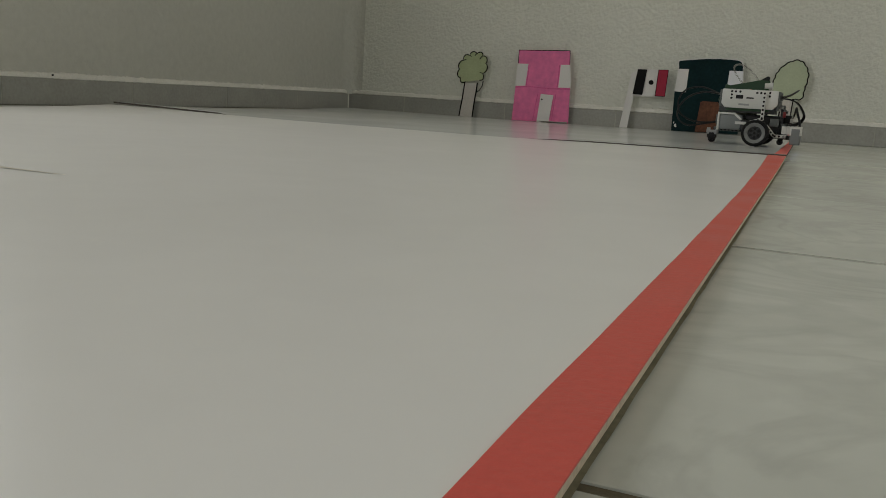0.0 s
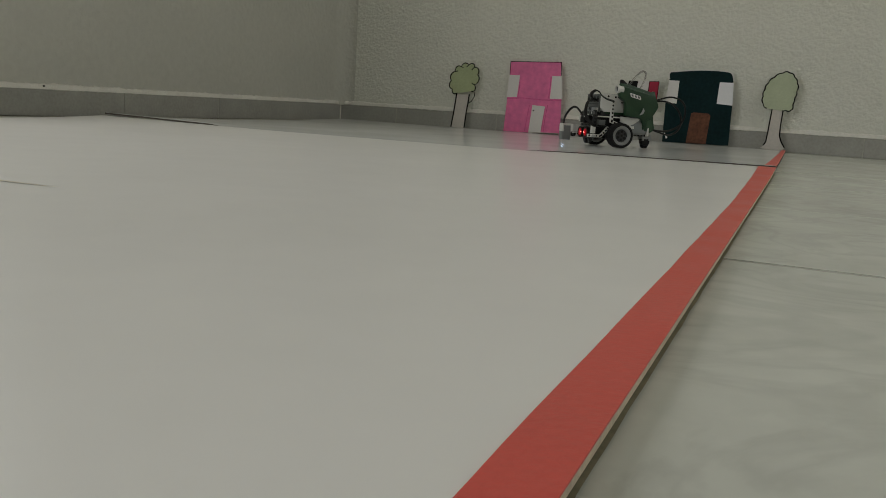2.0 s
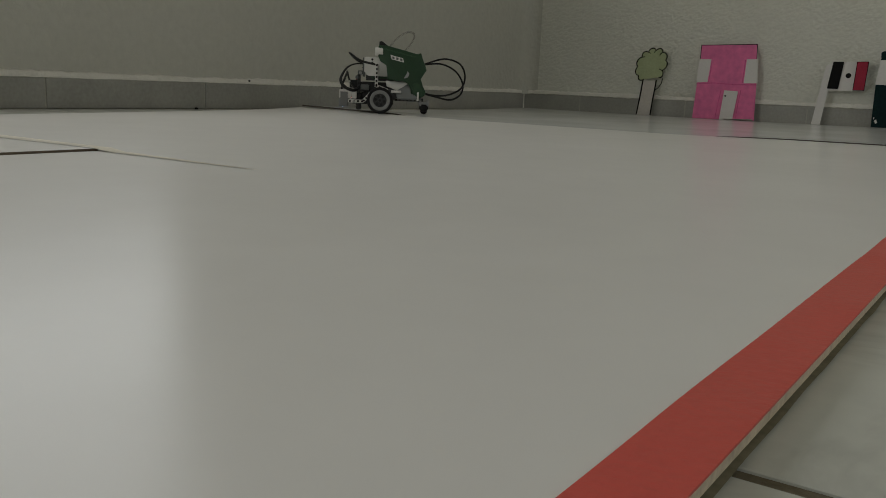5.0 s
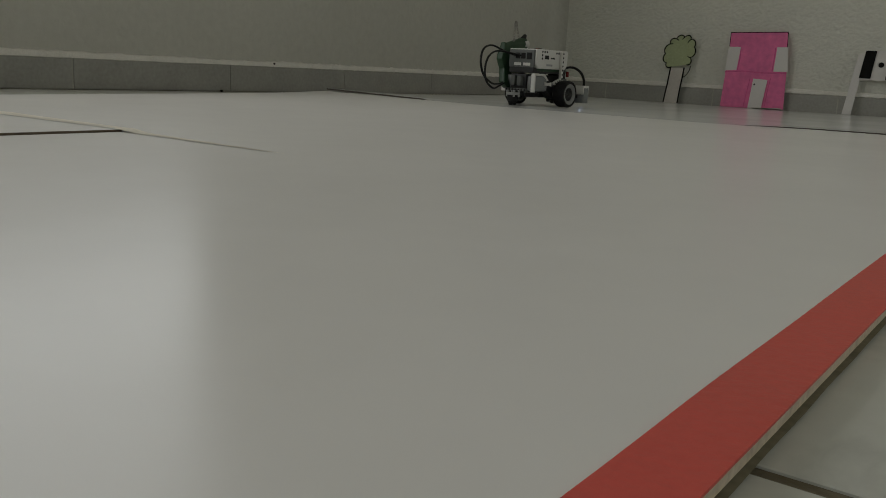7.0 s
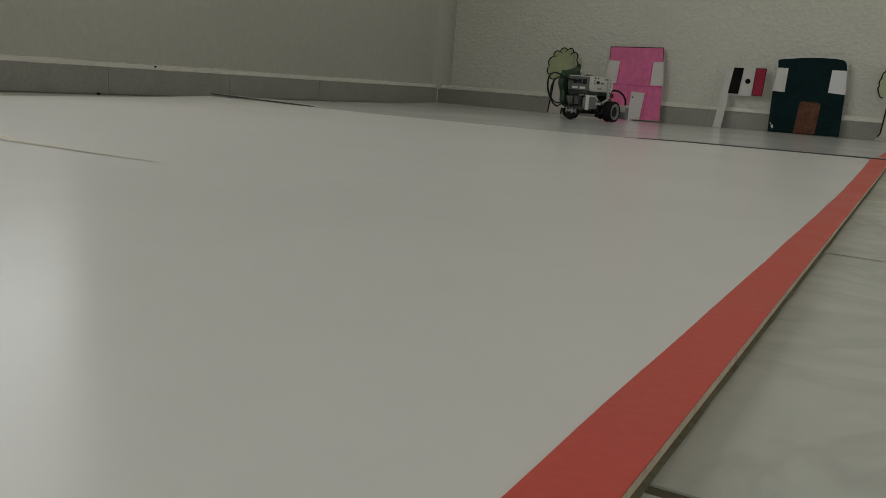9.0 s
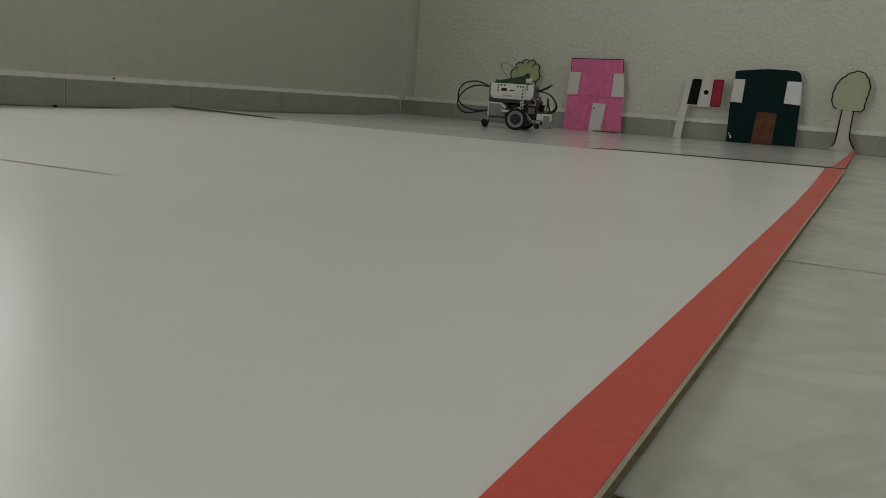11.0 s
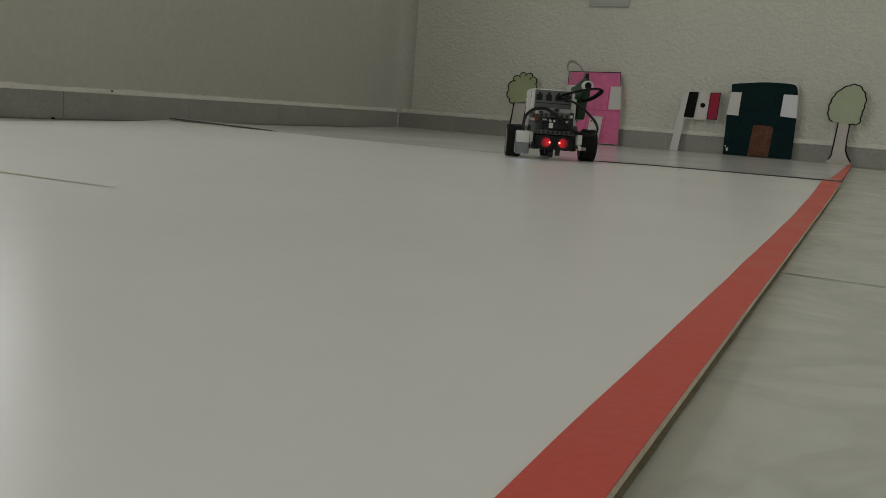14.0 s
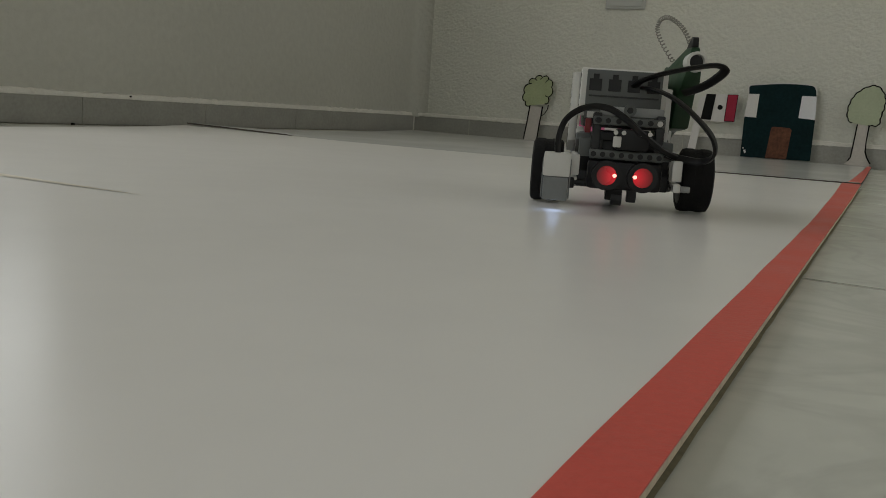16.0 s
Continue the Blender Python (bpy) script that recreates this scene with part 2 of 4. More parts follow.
def tube(bm, line, rx, ry=None, seg=8, up=(0, 0, 1)):
    """A tube of oval section along a line."""
    ry = rx if ry is None else ry
    rings = []
    side0 = None
    for i, p in enumerate(line):
        d = (line[min(i + 1, len(line) - 1)] - line[max(i - 1, 0)]).normalized()
        if side0 is None:
            side0 = d.cross(Vector(up))
            if side0.length < 0.1:
                side0 = d.cross(Vector((0, 1, 0)))
        side = (side0 - d * side0.dot(d)).normalized()
        side0 = side
        u = side.cross(d)
        rings.append([bm.verts.new(p + side * rx * math.cos(2 * math.pi * k / seg) + u * ry * math.sin(2 * math.pi * k / seg)) for k in range(seg)])
    for a, b in zip(rings, rings[1:]):
        for k in range(seg):
            bm.faces.new((a[k], a[(k + 1) % seg], b[(k + 1) % seg], b[k]))
    bm.faces.new(rings[0])
    bm.faces.new(rings[-1][::-1])
    return bm


def steps(a, b, n):
    return [a + (b - a) * i / n for i in range(n + 1)]


def lerp(x, xs, ys):
    return float(np.interp(x, xs, ys))


# ---------------------------------------------------------------- the room
def wall(name, x0, x1, y0, y1, z0, z1, mat, label):
    return tagged(part(name, box(bmesh.new(), x0, x1, y0, y1, z0, z1), mat), label, "wall", kind="structure")


T, BASE_H, BASE_T = 0.12, 0.0554, 0.008
wall("wall_north", X_LEFT - T, X_RIGHT + T, Y_BACK, Y_BACK + T, -0.1, CEIL, M_WALL, "off-white rough stucco wall behind the cut-outs")


def wall_with_opening(name, along_y, at, t, a0, a1, o0, o1, z0, z1, mat, label):
    """One wall with one hole through it."""
    bm = bmesh.new()
    for (p, q, r, s) in ((a0, o0, -0.1, CEIL), (o1, a1, -0.1, CEIL), (o0, o1, z1, CEIL), (o0, o1, -0.1, z0)):
        if s - r < 0.001:
            continue
        if along_y:
            box(bm, at - t, at, p, q, r, s)
        else:
            box(bm, p, q, at - t, at, r, s)
    bmesh.ops.remove_doubles(bm, verts=bm.verts, dist=0.0005)
    return tagged(part(name, bm, mat), label, "wall", kind="structure")


wall_with_opening("wall_west", True, X_LEFT, T, Y_FRONT - T, Y_BACK, WIN_Y0, WIN_Y1, WIN_Z0, WIN_Z1, M_WALL_SHADED, "off-white wall with a window, in the darkened paint")


def rounded_corner():
    """A quarter-round fillet added in the corner, softening the brightness step between the walls."""
    bm, r = bmesh.new(), 0.055
    rows = []
    for z in (BASE_H - 0.004, 0.6, 1.2, 1.8, CEIL):
        rows.append([bm.verts.new((X_LEFT + r - r * math.cos(a) + 0.0003, Y_BACK - r + r * math.sin(a) - 0.0003, z)) for a in [math.pi / 2 * k / 12 for k in range(13)]])
        rows[-1].append(bm.verts.new((X_LEFT - 0.02, Y_BACK + 0.02, z)))
    for p, q in zip(rows, rows[1:]):
        for k in range(14):
            bm.faces.new((p[k], p[(k + 1) % 14], q[(k + 1) % 14], q[k]))
    bm.faces.new(rows[0])
    bm.faces.new(rows[-1])
    tagged(part("wall_corner", bm, M_WALL_SHADED, smooth=True), "rounded fillet added in the corner of the walls", "wall", kind="structure")


wall_with_opening("wall_east", True, X_RIGHT + T, T, Y_FRONT - T, Y_BACK, 0.85, 2.15, 0.90, 2.20, M_WALL_SHADED, "off-white wall with a window, in the darkened paint")
wall_with_opening("wall_south", False, Y_FRONT, T, X_LEFT, X_RIGHT, 0.4, 1.3, -0.098, 2.08, M_WALL_SHADED, "off-white wall with a doorway, in the darkened paint")
rounded_corner()
tagged(part("ceiling", box(bmesh.new(), X_LEFT - T, X_RIGHT + T, Y_FRONT - T, Y_BACK + T, CEIL + 0.002, CEIL + 0.1), M_CEIL),
       "plain white ceiling", "ceiling", kind="structure")

win = tagged(new("window_1"), "white framed window without curtain", "window", kind="structure")
win.location = (X_LEFT - 0.05, 0, 0)
for (p, q, r, s) in ((WIN_Y0, WIN_Y0 + 0.04, WIN_Z0, WIN_Z1), (WIN_Y1 - 0.04, WIN_Y1, WIN_Z0, WIN_Z1),
                     (WIN_Y0 + 0.04, WIN_Y1 - 0.04, WIN_Z0, WIN_Z0 + 0.04), (WIN_Y0 + 0.04, WIN_Y1 - 0.04, WIN_Z1 - 0.04, WIN_Z1)):
    part("window_frame", box(bmesh.new(), -0.02, 0.02, p + 0.002, q - 0.002, r + 0.002, s - 0.002, 0.004), M_PLATE, win)

part("window_frame", box(bmesh.new(), -0.018, 0.018, WIN_Y0 + 0.04, WIN_Y1 - 0.04, 0.60, 0.65, 0.004), M_PLATE, win)

win = tagged(new("window_2"), "white framed window in the side wall", "window", kind="structure")
win.location = (X_RIGHT + 0.05, 0, 0)
for (p, q, u, v) in ((0.85, 0.89, 0.90, 2.20), (2.11, 2.15, 0.90, 2.20), (0.89, 2.11, 0.90, 0.94), (0.89, 2.11, 2.16, 2.20)):
    part("window_frame", box(bmesh.new(), -0.02, 0.02, p + 0.002, q - 0.002, u + 0.002, v - 0.002, 0.004), M_PLATE, win)

# grout bed under the tiles, the tiles as pieces
TILE, TY0 = 0.333, 0.1545
floor = tagged(part("floor", box(bmesh.new(), X_LEFT - T, X_RIGHT + T, Y_FRONT - T, Y_BACK + T, -0.1, -0.0007), M_GROUT),
               "pale grey glazed floor tiles with beige grout", "floor", kind="structure")


def build_floor_tiles():
    bm = box(bmesh.new(), -TILE / 2 + 0.0021, TILE / 2 - 0.0021, -TILE / 2 + 0.0021, TILE / 2 - 0.0021, -0.006, 0, 0.0008)
    bmesh.ops.recalc_face_normals(bm, faces=bm.faces)
    me = bpy.data.meshes.new("tile")
    bm.to_mesh(me)
    bm.free()
    me.materials.append(M_TILE)
    x_first = 0.255
    for i in range(-6, 9):
        for j in range(-8, 8):
            x, y = x_first + (i - 0.5) * TILE, TY0 + (j + 0.5) * TILE
            if not (X_LEFT - 0.1 < x < X_RIGHT + 0.1 and Y_FRONT - 0.1 < y < Y_BACK + 0.1):
                continue
            ob = new("tile", me)
            ob.parent = floor
            ob.location = (x, y, random.uniform(-0.0002, 0.0002))


def baseboard(name, along_y, joints, label):
    """Ceramic skirting tiles set one beside another, with grout in the joints."""
    root = tagged(new(name), label, "baseboard", kind="structure")
    for a, b in zip(joints, joints[1:]):
        h = BASE_H + random.uniform(-0.0006, 0.0006)
        bm = bmesh.new()
        if along_y:
            box(bm, X_LEFT - 0.01, X_LEFT + BASE_T + random.uniform(-0.0008, 0.0008), a + 0.0012, b - 0.0012, 0.0005, h, 0.0012)
        else:
            box(bm, a + 0.0012, b - 0.0012, Y_BACK - BASE_T + random.uniform(-0.0008, 0.0008), Y_BACK + 0.01, 0.0005, h, 0.0012)
        part("tile", bm, M_BASE, root)
    bm = bmesh.new()
    if along_y:
        box(bm, X_LEFT - 0.01, X_LEFT + BASE_T - 0.0009, joints[0], joints[-1], 0.0002, BASE_H - 0.001)
    else:
        box(bm, joints[0], joints[-1], Y_BACK - BASE_T + 0.0009, Y_BACK + 0.01, 0.0002, BASE_H - 0.001)
    part("grout", bm, M_GROUT_PALE, root)
    return root


LB = 0.353
baseboard("baseboard_west", True, [1.554 + LB * k for k in range(-10, 2)] + [2.26, Y_BACK - BASE_T - 0.001], "row of grey ceramic skirting tiles along the wall")
baseboard("baseboard_north", False, [X_LEFT + BASE_T + 0.001] + [-1.213 + LB * k for k in range(0, 12)], "row of grey ceramic skirting tiles along the wall")


def plaster_bead(name, along_y, a, b, fat):
    """The ragged lower edge of the stucco over the skirting tiles."""
    bm = bmesh.new()
    n = int((b - a) / 0.006)
    rings = []
    for i in range(n + 1):
        s = a + (b - a) * i / n
        w = 0.5 + 0.5 * noise.noise(Vector((s * 9, 3.1, 0)))
        w = max(0.0, w + 0.5 * noise.noise(Vector((s * 60, 0, 1))) + 0.25 * noise.noise(Vector((s * 170, 0, 4))))
        out, up, down = 0.003 + fat * 0.006 * w, 0.008 + 0.006 * w, 0.001 + fat * 0.0045 * w * w
        ring = []
        for k in range(6):
            ang = math.pi * k / 5
            o = out * math.sin(ang) + (BASE_T * 0.7 if 0 < k < 5 else -0.002)
            z = BASE_H + (up if k < 3 else down) * math.cos(ang)
            ring.append(bm.verts.new((X_LEFT + o, s, z) if along_y else (s, Y_BACK - o, z)))
        rings.append(ring)
    for p, q in zip(rings, rings[1:]):
        for k in range(5):
            bm.faces.new((p[k], p[k + 1], q[k + 1], q[k]))
    return tagged(part(name, bm, M_PLASTER, smooth=True), "ragged whitish plaster edge above the skirting tiles", "trim", kind="structure")


plaster_bead("trim_west", True, -1.5, Y_BACK - 0.01, 0.55)
plaster_bead("trim_north", False, X_LEFT + 0.01, X_RIGHT - 0.01, 0.8)


def pebble(name, p, r, mat, label, category):
    bm = bmesh.new()
    bmesh.ops.create_icosphere(bm, subdivisions=2, radius=r)
    for v in bm.verts:
        v.co *= 1 + 0.35 * noise.noise(v.co * 900 + Vector(p))
        v.co.z *= 0.7
    ob = part(name, bm, mat, smooth=True)
    ob.location = p
    return tagged(ob, label, category)


pebble("nail_head", (X_LEFT + 0.0105, 1.323, 0.0612), 0.0026, M_INK, "dark nail head in the plaster edge", "nail")
pebble("dirt_crumb", (X_LEFT + 0.030, 1.16, 0.0016), 0.0035, M_INK, "dark crumb of dirt on the tiles", "dirt")
pebble("dirt_crumb", (X_LEFT + 0.034, 1.30, 0.0010), 0.0022, M_GROUT_PALE, "pale crumb of plaster on the tiles", "dirt")


def corner_mortar():
    """Pale mortar in the corner between the two rows of skirting tiles."""
    bm = bmesh.new()
    pts = [Vector((X_LEFT + 0.0085 + 0.0012 * noise.noise(Vector((0, 0, z * 90))), Y_BACK - 0.0085, z)) for z in steps(0.001, BASE_H + 0.012, 12)]
    tube(bm, pts, 0.0022, 0.0020, seg=8, up=(0, 1, 0))
    tagged(part("trim_corner", bm, M_PLASTER, smooth=True), "pale mortar line in the corner", "trim", kind="structure")


corner_mortar()


# ---------------------------------------------------------------- the boards on the floor
def board_z(x, y):
    """Height of the boards' upper face: nearly flat, a little bowed at the joints."""
    z = 0.0060
    z += 0.0030 * math.exp(-((y - 1.40) / 0.16) ** 2) * lerp(x, [-1.3, -1.0, -0.9, -0.45, -0.3, 0.0], [1.3, 0.3, 0.0, 0.1, 0.8, 1.0])
    z -= 0.0022 * math.exp(-((y - 2.55) / 0.35) ** 2) * lerp(x, [-1.4, -1.1, -0.6, -0.3], [0.0, 1.0, 1.0, 0.0])
    return z


def seam_y(x):
    return lerp(x, [-1.4, -0.45, 0.0], [1.362, 1.372, 1.432])


def near_right(y):
    return -0.0351 + 0.0176 * y


def far_right(y):
    return -0.0285 + 0.0124 * y


def sheet(name, xs, ys, place, label, mats, thick=0.003):
    """A thin bowed board. place(u, v) gives x, y and the height of its upper face."""
    bm = bmesh.new()
    top = [[bm.verts.new(place(u, v)) for u in xs] for v in ys]
    low = [[bm.verts.new(p.co - Vector((0, 0, thick))) for p in row] for row in top]
    for grid in (top, low):
        for a, b in zip(grid, grid[1:]):
            for k in range(len(a) - 1):
                bm.faces.new((a[k], a[k + 1], b[k + 1], b[k]))
    rim = []
    rim += [(top[0][k], top[0][k + 1], low[0][k + 1], low[0][k]) for k in range(len(xs) - 1)]
    rim += [(top[-1][k], top[-1][k + 1], low[-1][k + 1], low[-1][k]) for k in range(len(xs) - 1)]
    rim += [(top[k][0], top[k + 1][0], low[k + 1][0], low[k][0]) for k in range(len(ys) - 1)]
    rim += [(top[k][-1], top[k + 1][-1], low[k + 1][-1], low[k][-1]) for k in range(len(ys) - 1)]
    for f in rim:
        bm.faces.new(f).material_index = 1
    ob = part(name, bm, mats, smooth=True)
    return tagged(ob, label, "board")


JX, JY = -0.615, 0.410


def middle_place(u, v):
    y1 = seam_y(-1.3 + 1.3 * u)
    y = JY + (y1 - 0.0006 - JY) * v
    x0, x1 = lerp(y, [0.4, 1.05, 1.37], [-1.10, -1.235, -1.305]), near_right(y)
    x = x0 + (x1 - x0) * u
    return Vector((x, y, board_z(x, y)))


def right_place(u, v):
    y = -0.55 + (JY + 0.55) * v
    x = JX + 0.0006 + (near_right(y) - JX - 0.0006) * u
    if v > 0.999:
        y -= 0.0015 * max(0.0, -0.44 - x)
    return Vector((x, y, board_z(x, y)))


def left_place(u, v):
    y = -0.55 + (JY - 0.0012 + 0.55) * v
    x = -1.10 + (JX - 0.0010 + 1.10) * u
    return Vector((x, y, board_z(x, y) + 0.0018 * u * u))


def far_place(u, v):
    x = -1.33 + 1.33 * u
    y0 = seam_y(x) + 0.0006
    y = y0 + (2.545 - y0) * v
    x0 = lerp(y, [1.36, 1.5, 1.67, 1.96, 2.55], [-1.30, -1.29, -1.25, -1.26, -1.405])
    x1 = far_right(y)
    x = x0 + (x1 - x0) * u
    lift = math.exp(-((y - y0) / 0.07) ** 2)
    lift *= lerp(x, [-1.3, -1.04, -1.02, -0.41, -0.37, 0.0], [0.0058, 0.0024, 0.0, 0.0, 0.0016, 0.0020])
    return Vector((x, y, board_z(x, y) + lift))


BOARD_LABEL = "thin white melamine board lying on the tiles"
sheet("floor_board", steps(0, 1, 40), steps(0, 1, 40), middle_place, BOARD_LABEL + ", red tape along one edge", [M_BOARD, M_BOARD_EDGE])["group"] = "boards on the floor"
sheet("floor_board", steps(0, 1, 20), steps(0, 1, 20), right_place, BOARD_LABEL + ", red tape along one edge", [M_BOARD, M_BOARD_EDGE])["group"] = "boards on the floor"
sheet("floor_board", steps(0, 1, 16), steps(0, 1, 20), left_place, BOARD_LABEL + " beside an open joint", [M_BOARD, M_EDGE_BROWN])["group"] = "boards on the floor"
sheet("floor_board", steps(0, 1, 60), steps(0, 1, 40), far_place, BOARD_LABEL + " against the wall", [M_BOARD_OLD, M_EDGE_DARK])["group"] = "boards on the floor"


def residue():
    bm = bmesh.new()
    a = []
    for i in range(31):
        x = -1.05 + 0.62 * i / 30
        w = 0.0105 * (1 - (i / 30) ** 3) * (1 + 0.3 * noise.noise(Vector((x * 30, 0, 0))))
        y = 0.4135 + 0.002 * noise.noise(Vector((x * 9, 1, 0)))
        lift = 0.0018 * max(0.0, min(1.0, (x + 1.10) / 0.485)) ** 2 if x < JX else 0.0
        a.append([bm.verts.new((x, y - w, board_z(x, y) + lift + 0.0004)), bm.verts.new((x, y + w, board_z(x, y) + lift + 0.0004))])
    for p, q in zip(a, a[1:]):
        bm.faces.new((p[0], p[1], q[1], q[0]))
    tagged(part("tape_residue", bm, M_RESIDUE), "faded tan tape residue along a board joint", "tape")


residue()


def tape(y0, y1, left, right, n, label, up=0.0003):
    bm = bmesh.new()
    rows = []
    for y in steps(y0, y1, n):
        l, r = left(y), right(y)
        wob = 0.0005 * noise.noise(Vector((y * 14, 0, 2)))
        l += wob
        zl = [board_z(x, y) + up + 0.0004 * (0.5 + 0.5 * noise.noise(Vector((x * 60, y * 22, 5)))) for x in (l, (l + r) / 2, r)]
        row = [(l, y, zl[0]), ((l + r) / 2, y, zl[1]), (r + 0.0003, y, zl[2])]
        rows.append([bm.verts.new(p) for p in row] + [bm.verts.new((x, yy, z - 0.0006)) for x, yy, z in row[::-1]])
    for a, b in zip(rows, rows[1:]):
        for k in range(6):
            bm.faces.new((a[k], a[(k + 1) % 6], b[(k + 1) % 6], b[k]))
    bm.faces.new(rows[0])
    bm.faces.new(rows[-1])
    return tagged(part("tape_strip", bm, M_TAPE, smooth=True), label, "tape", "red tape on the boards")


tape(-0.55, 1.428, lambda y: lerp(y, [-0.55, 0.21, 0.43, 0.75, 1.0, 1.43], [-0.0585, -0.0480, -0.0440, -0.0390, -0.0375, -0.0360]),
     near_right, 120, "red adhesive tape along the edge of a white board")
tape(1.436, 2.53, lambda y: lerp(y, [1.43, 1.6, 2.3, 2.55], [-0.0290, -0.0265, -0.0110, -0.0080]), far_right, 40,
     "red adhesive tape on the board by the wall", 0.0012)


def edge_strip():
    """A ragged olive strip on the tiles along the edge of the boards."""
    bm = bmesh.new()
    rows = []
    for y in steps(-0.3, 1.40, 170):
        w = 0.0004 + 0.0004 * noise.noise(Vector((y * 7, 0, 3))) + 0.0004 * noise.noise(Vector((y * 40, 0, 8)))
        rows.append([bm.verts.new((near_right(y) - 0.002, y, 0.0007)), bm.verts.new((near_right(y) + max(w, 0.0001), y, 0.0005))])
    for a, b in zip(rows, rows[1:]):
        bm.faces.new((a[0], a[1], b[1], b[0]))
    tagged(part("edge_strip", bm, M_OLIVE), "ragged olive strip along the edge of the boards", "dust", kind="stuff")


edge_strip()

# ---------------------------------------------------------------- paper cut-outs against the wall
def cutout(bm, pts, y0, thick):
    prism(bm, pts, y0, y0 + thick)
    return bm


def line_on(bm, pts, y, width, thick=0.0005, closed=False):
    """A drawn line, as a thin raised ribbon on the sheet's face."""
    n = len(pts)
    idx = range(n)
    verts = []
    for i in idx:
        if closed:
            a, b = pts[i - 1], pts[(i + 1) % n]
        else:
            a, b = pts[max(i - 1, 0)], pts[min(i + 1, n - 1)]
        d = Vector((b[0] - a[0], b[1] - a[1]))
        d = d.normalized() if d.length > 1e-9 else Vector((1, 0))
        w = width * (1 + 0.25 * noise.noise(Vector((pts[i][0] * 90, pts[i][1] * 90, 0)))) / 2
        nx, nz = -d.y * w, d.x * w
        x, z = pts[i][0], pts[i][1]
        verts.append([bm.verts.new(p) for p in ((x + nx, y, z + nz), (x - nx, y, z - nz), (x - nx, y - thick, z - nz), (x + nx, y - thick, z + nz))])
    for i in range(n if closed else n - 1):
        a, b = verts[i], verts[(i + 1) % n]
        for k in range(4):
            bm.faces.new((a[k], a[(k + 1) % 4], b[(k + 1) % 4], b[k]))
    if not closed:
        bm.faces.new(verts[0])
        bm.faces.new(verts[-1])
    return bm


def flat(pts):
    return [(p.x, p.z) for p in pts]


def stand(name, x, z, lean, label, category, group="cut-outs by the wall"):
    """Its base on the board, leaning back on the wall. In its own space the sheet is upright."""
    y = Y_BACK - 0.036
    t = thing(name, pose(x, y, board_z(x, y) + 0.0004 + z, -lean, 0, 0), label, category, group)
    t.scale = (1, 1, 0.968)
    return t


def pink_house():
    t = stand("paper_house", -0.735, 0, 4, "pink marker-coloured paper house cut-out with white windows and door", "paper house")
    # outline about its base, x to the right, z up
    body = [(-0.091, 0), (0.091, 0.001), (0.085, 0.112), (0.077, 0.115), (0.078, 0.178), (0.075, 0.226), (-0.088, 0.222), (-0.086, 0.178), (-0.088, 0.110)]
    part("sheet", cutout(bmesh.new(), body, 0, 0.0012), M_PINK, t)
    for pts in (((-0.090, 0.109), (-0.057, 0.111), (-0.053, 0.180), (-0.088, 0.180)), ((0.049, 0.111), (0.088, 0.112), (0.080, 0.183), (0.050, 0.182))):
        part("window", cutout(bmesh.new(), pts, -0.0012, 0.001), M_PAPER, t, "white paper window")
    door = part("door", cutout(bmesh.new(), ((-0.009, -0.001), (0.030, 0.0), (0.037, 0.086), (-0.004, 0.088)), -0.0026, 0.001), M_PAPER, t, "white paper door")
    door.rotation_euler = (0, 0, radians(-3))
    part("door_knob", cyl(bmesh.new(), (0.0015, -0.0028, 0.071), (0, -1, 0), 0.0026, 0.0008, seg=10), M_INK, door)
    bm = bmesh.new()
    line_on(bm, [(-0.088, 0.2225), (0.0, 0.2245), (0.0745, 0.2265)], 0, 0.0022)
    line_on(bm, [(0.0745, 0.226), (0.0775, 0.184)], 0, 0.0016)
    line_on(bm, [(-0.0875, 0.222), (-0.0865, 0.181)], 0, 0.0016)
    part("drawn_line", bm, M_INK, t)
    bm = bmesh.new()
    line_on(bm, [(-0.089, 0.105), (-0.04, 0.109), (0.02, 0.106), (0.086, 0.108)], 0, 0.0036)
    line_on(bm, [(-0.054, 0.178), (-0.051, 0.150), (-0.054, 0.112)], 0, 0.0026)
    line_on(bm, [(0.046, 0.180), (0.046, 0.150), (0.045, 0.112)], 0, 0.0026)
    line_on(bm, [(-0.014, 0.088), (-0.018, 0.050), (-0.022, 0.004)], 0, 0.0024)
    line_on(bm, [(0.044, 0.092), (0.040, 0.050), (0.038, 0.004)], 0, 0.0024)
    part("marker_stroke", bm, M_PINK_DARK, t, "darker pink marker stroke")
    bm = bmesh.new()
    top = [(0.005, -0.016, 0.0022), (0.05, -0.014, 0.0036), (0.089, -0.010, 0.0048), (0.088, -0.0015, 0.0012), (0.04, -0.0015, 0.0008), (0.005, -0.0015, 0.0006)]
    a = [bm.verts.new(p) for p in top]
    b = [bm.verts.new((x, y, z - 0.0006)) for x, y, z in top]
    bm.faces.new(a)
    bm.faces.new(b[::-1])
    for k in range(6):
        bm.faces.new((a[k], a[(k + 1) % 6], b[(k + 1) % 6], b[k]))
    part("base_flap", bm, M_TRUNK, t, "folded pale paper flap lying on the board")


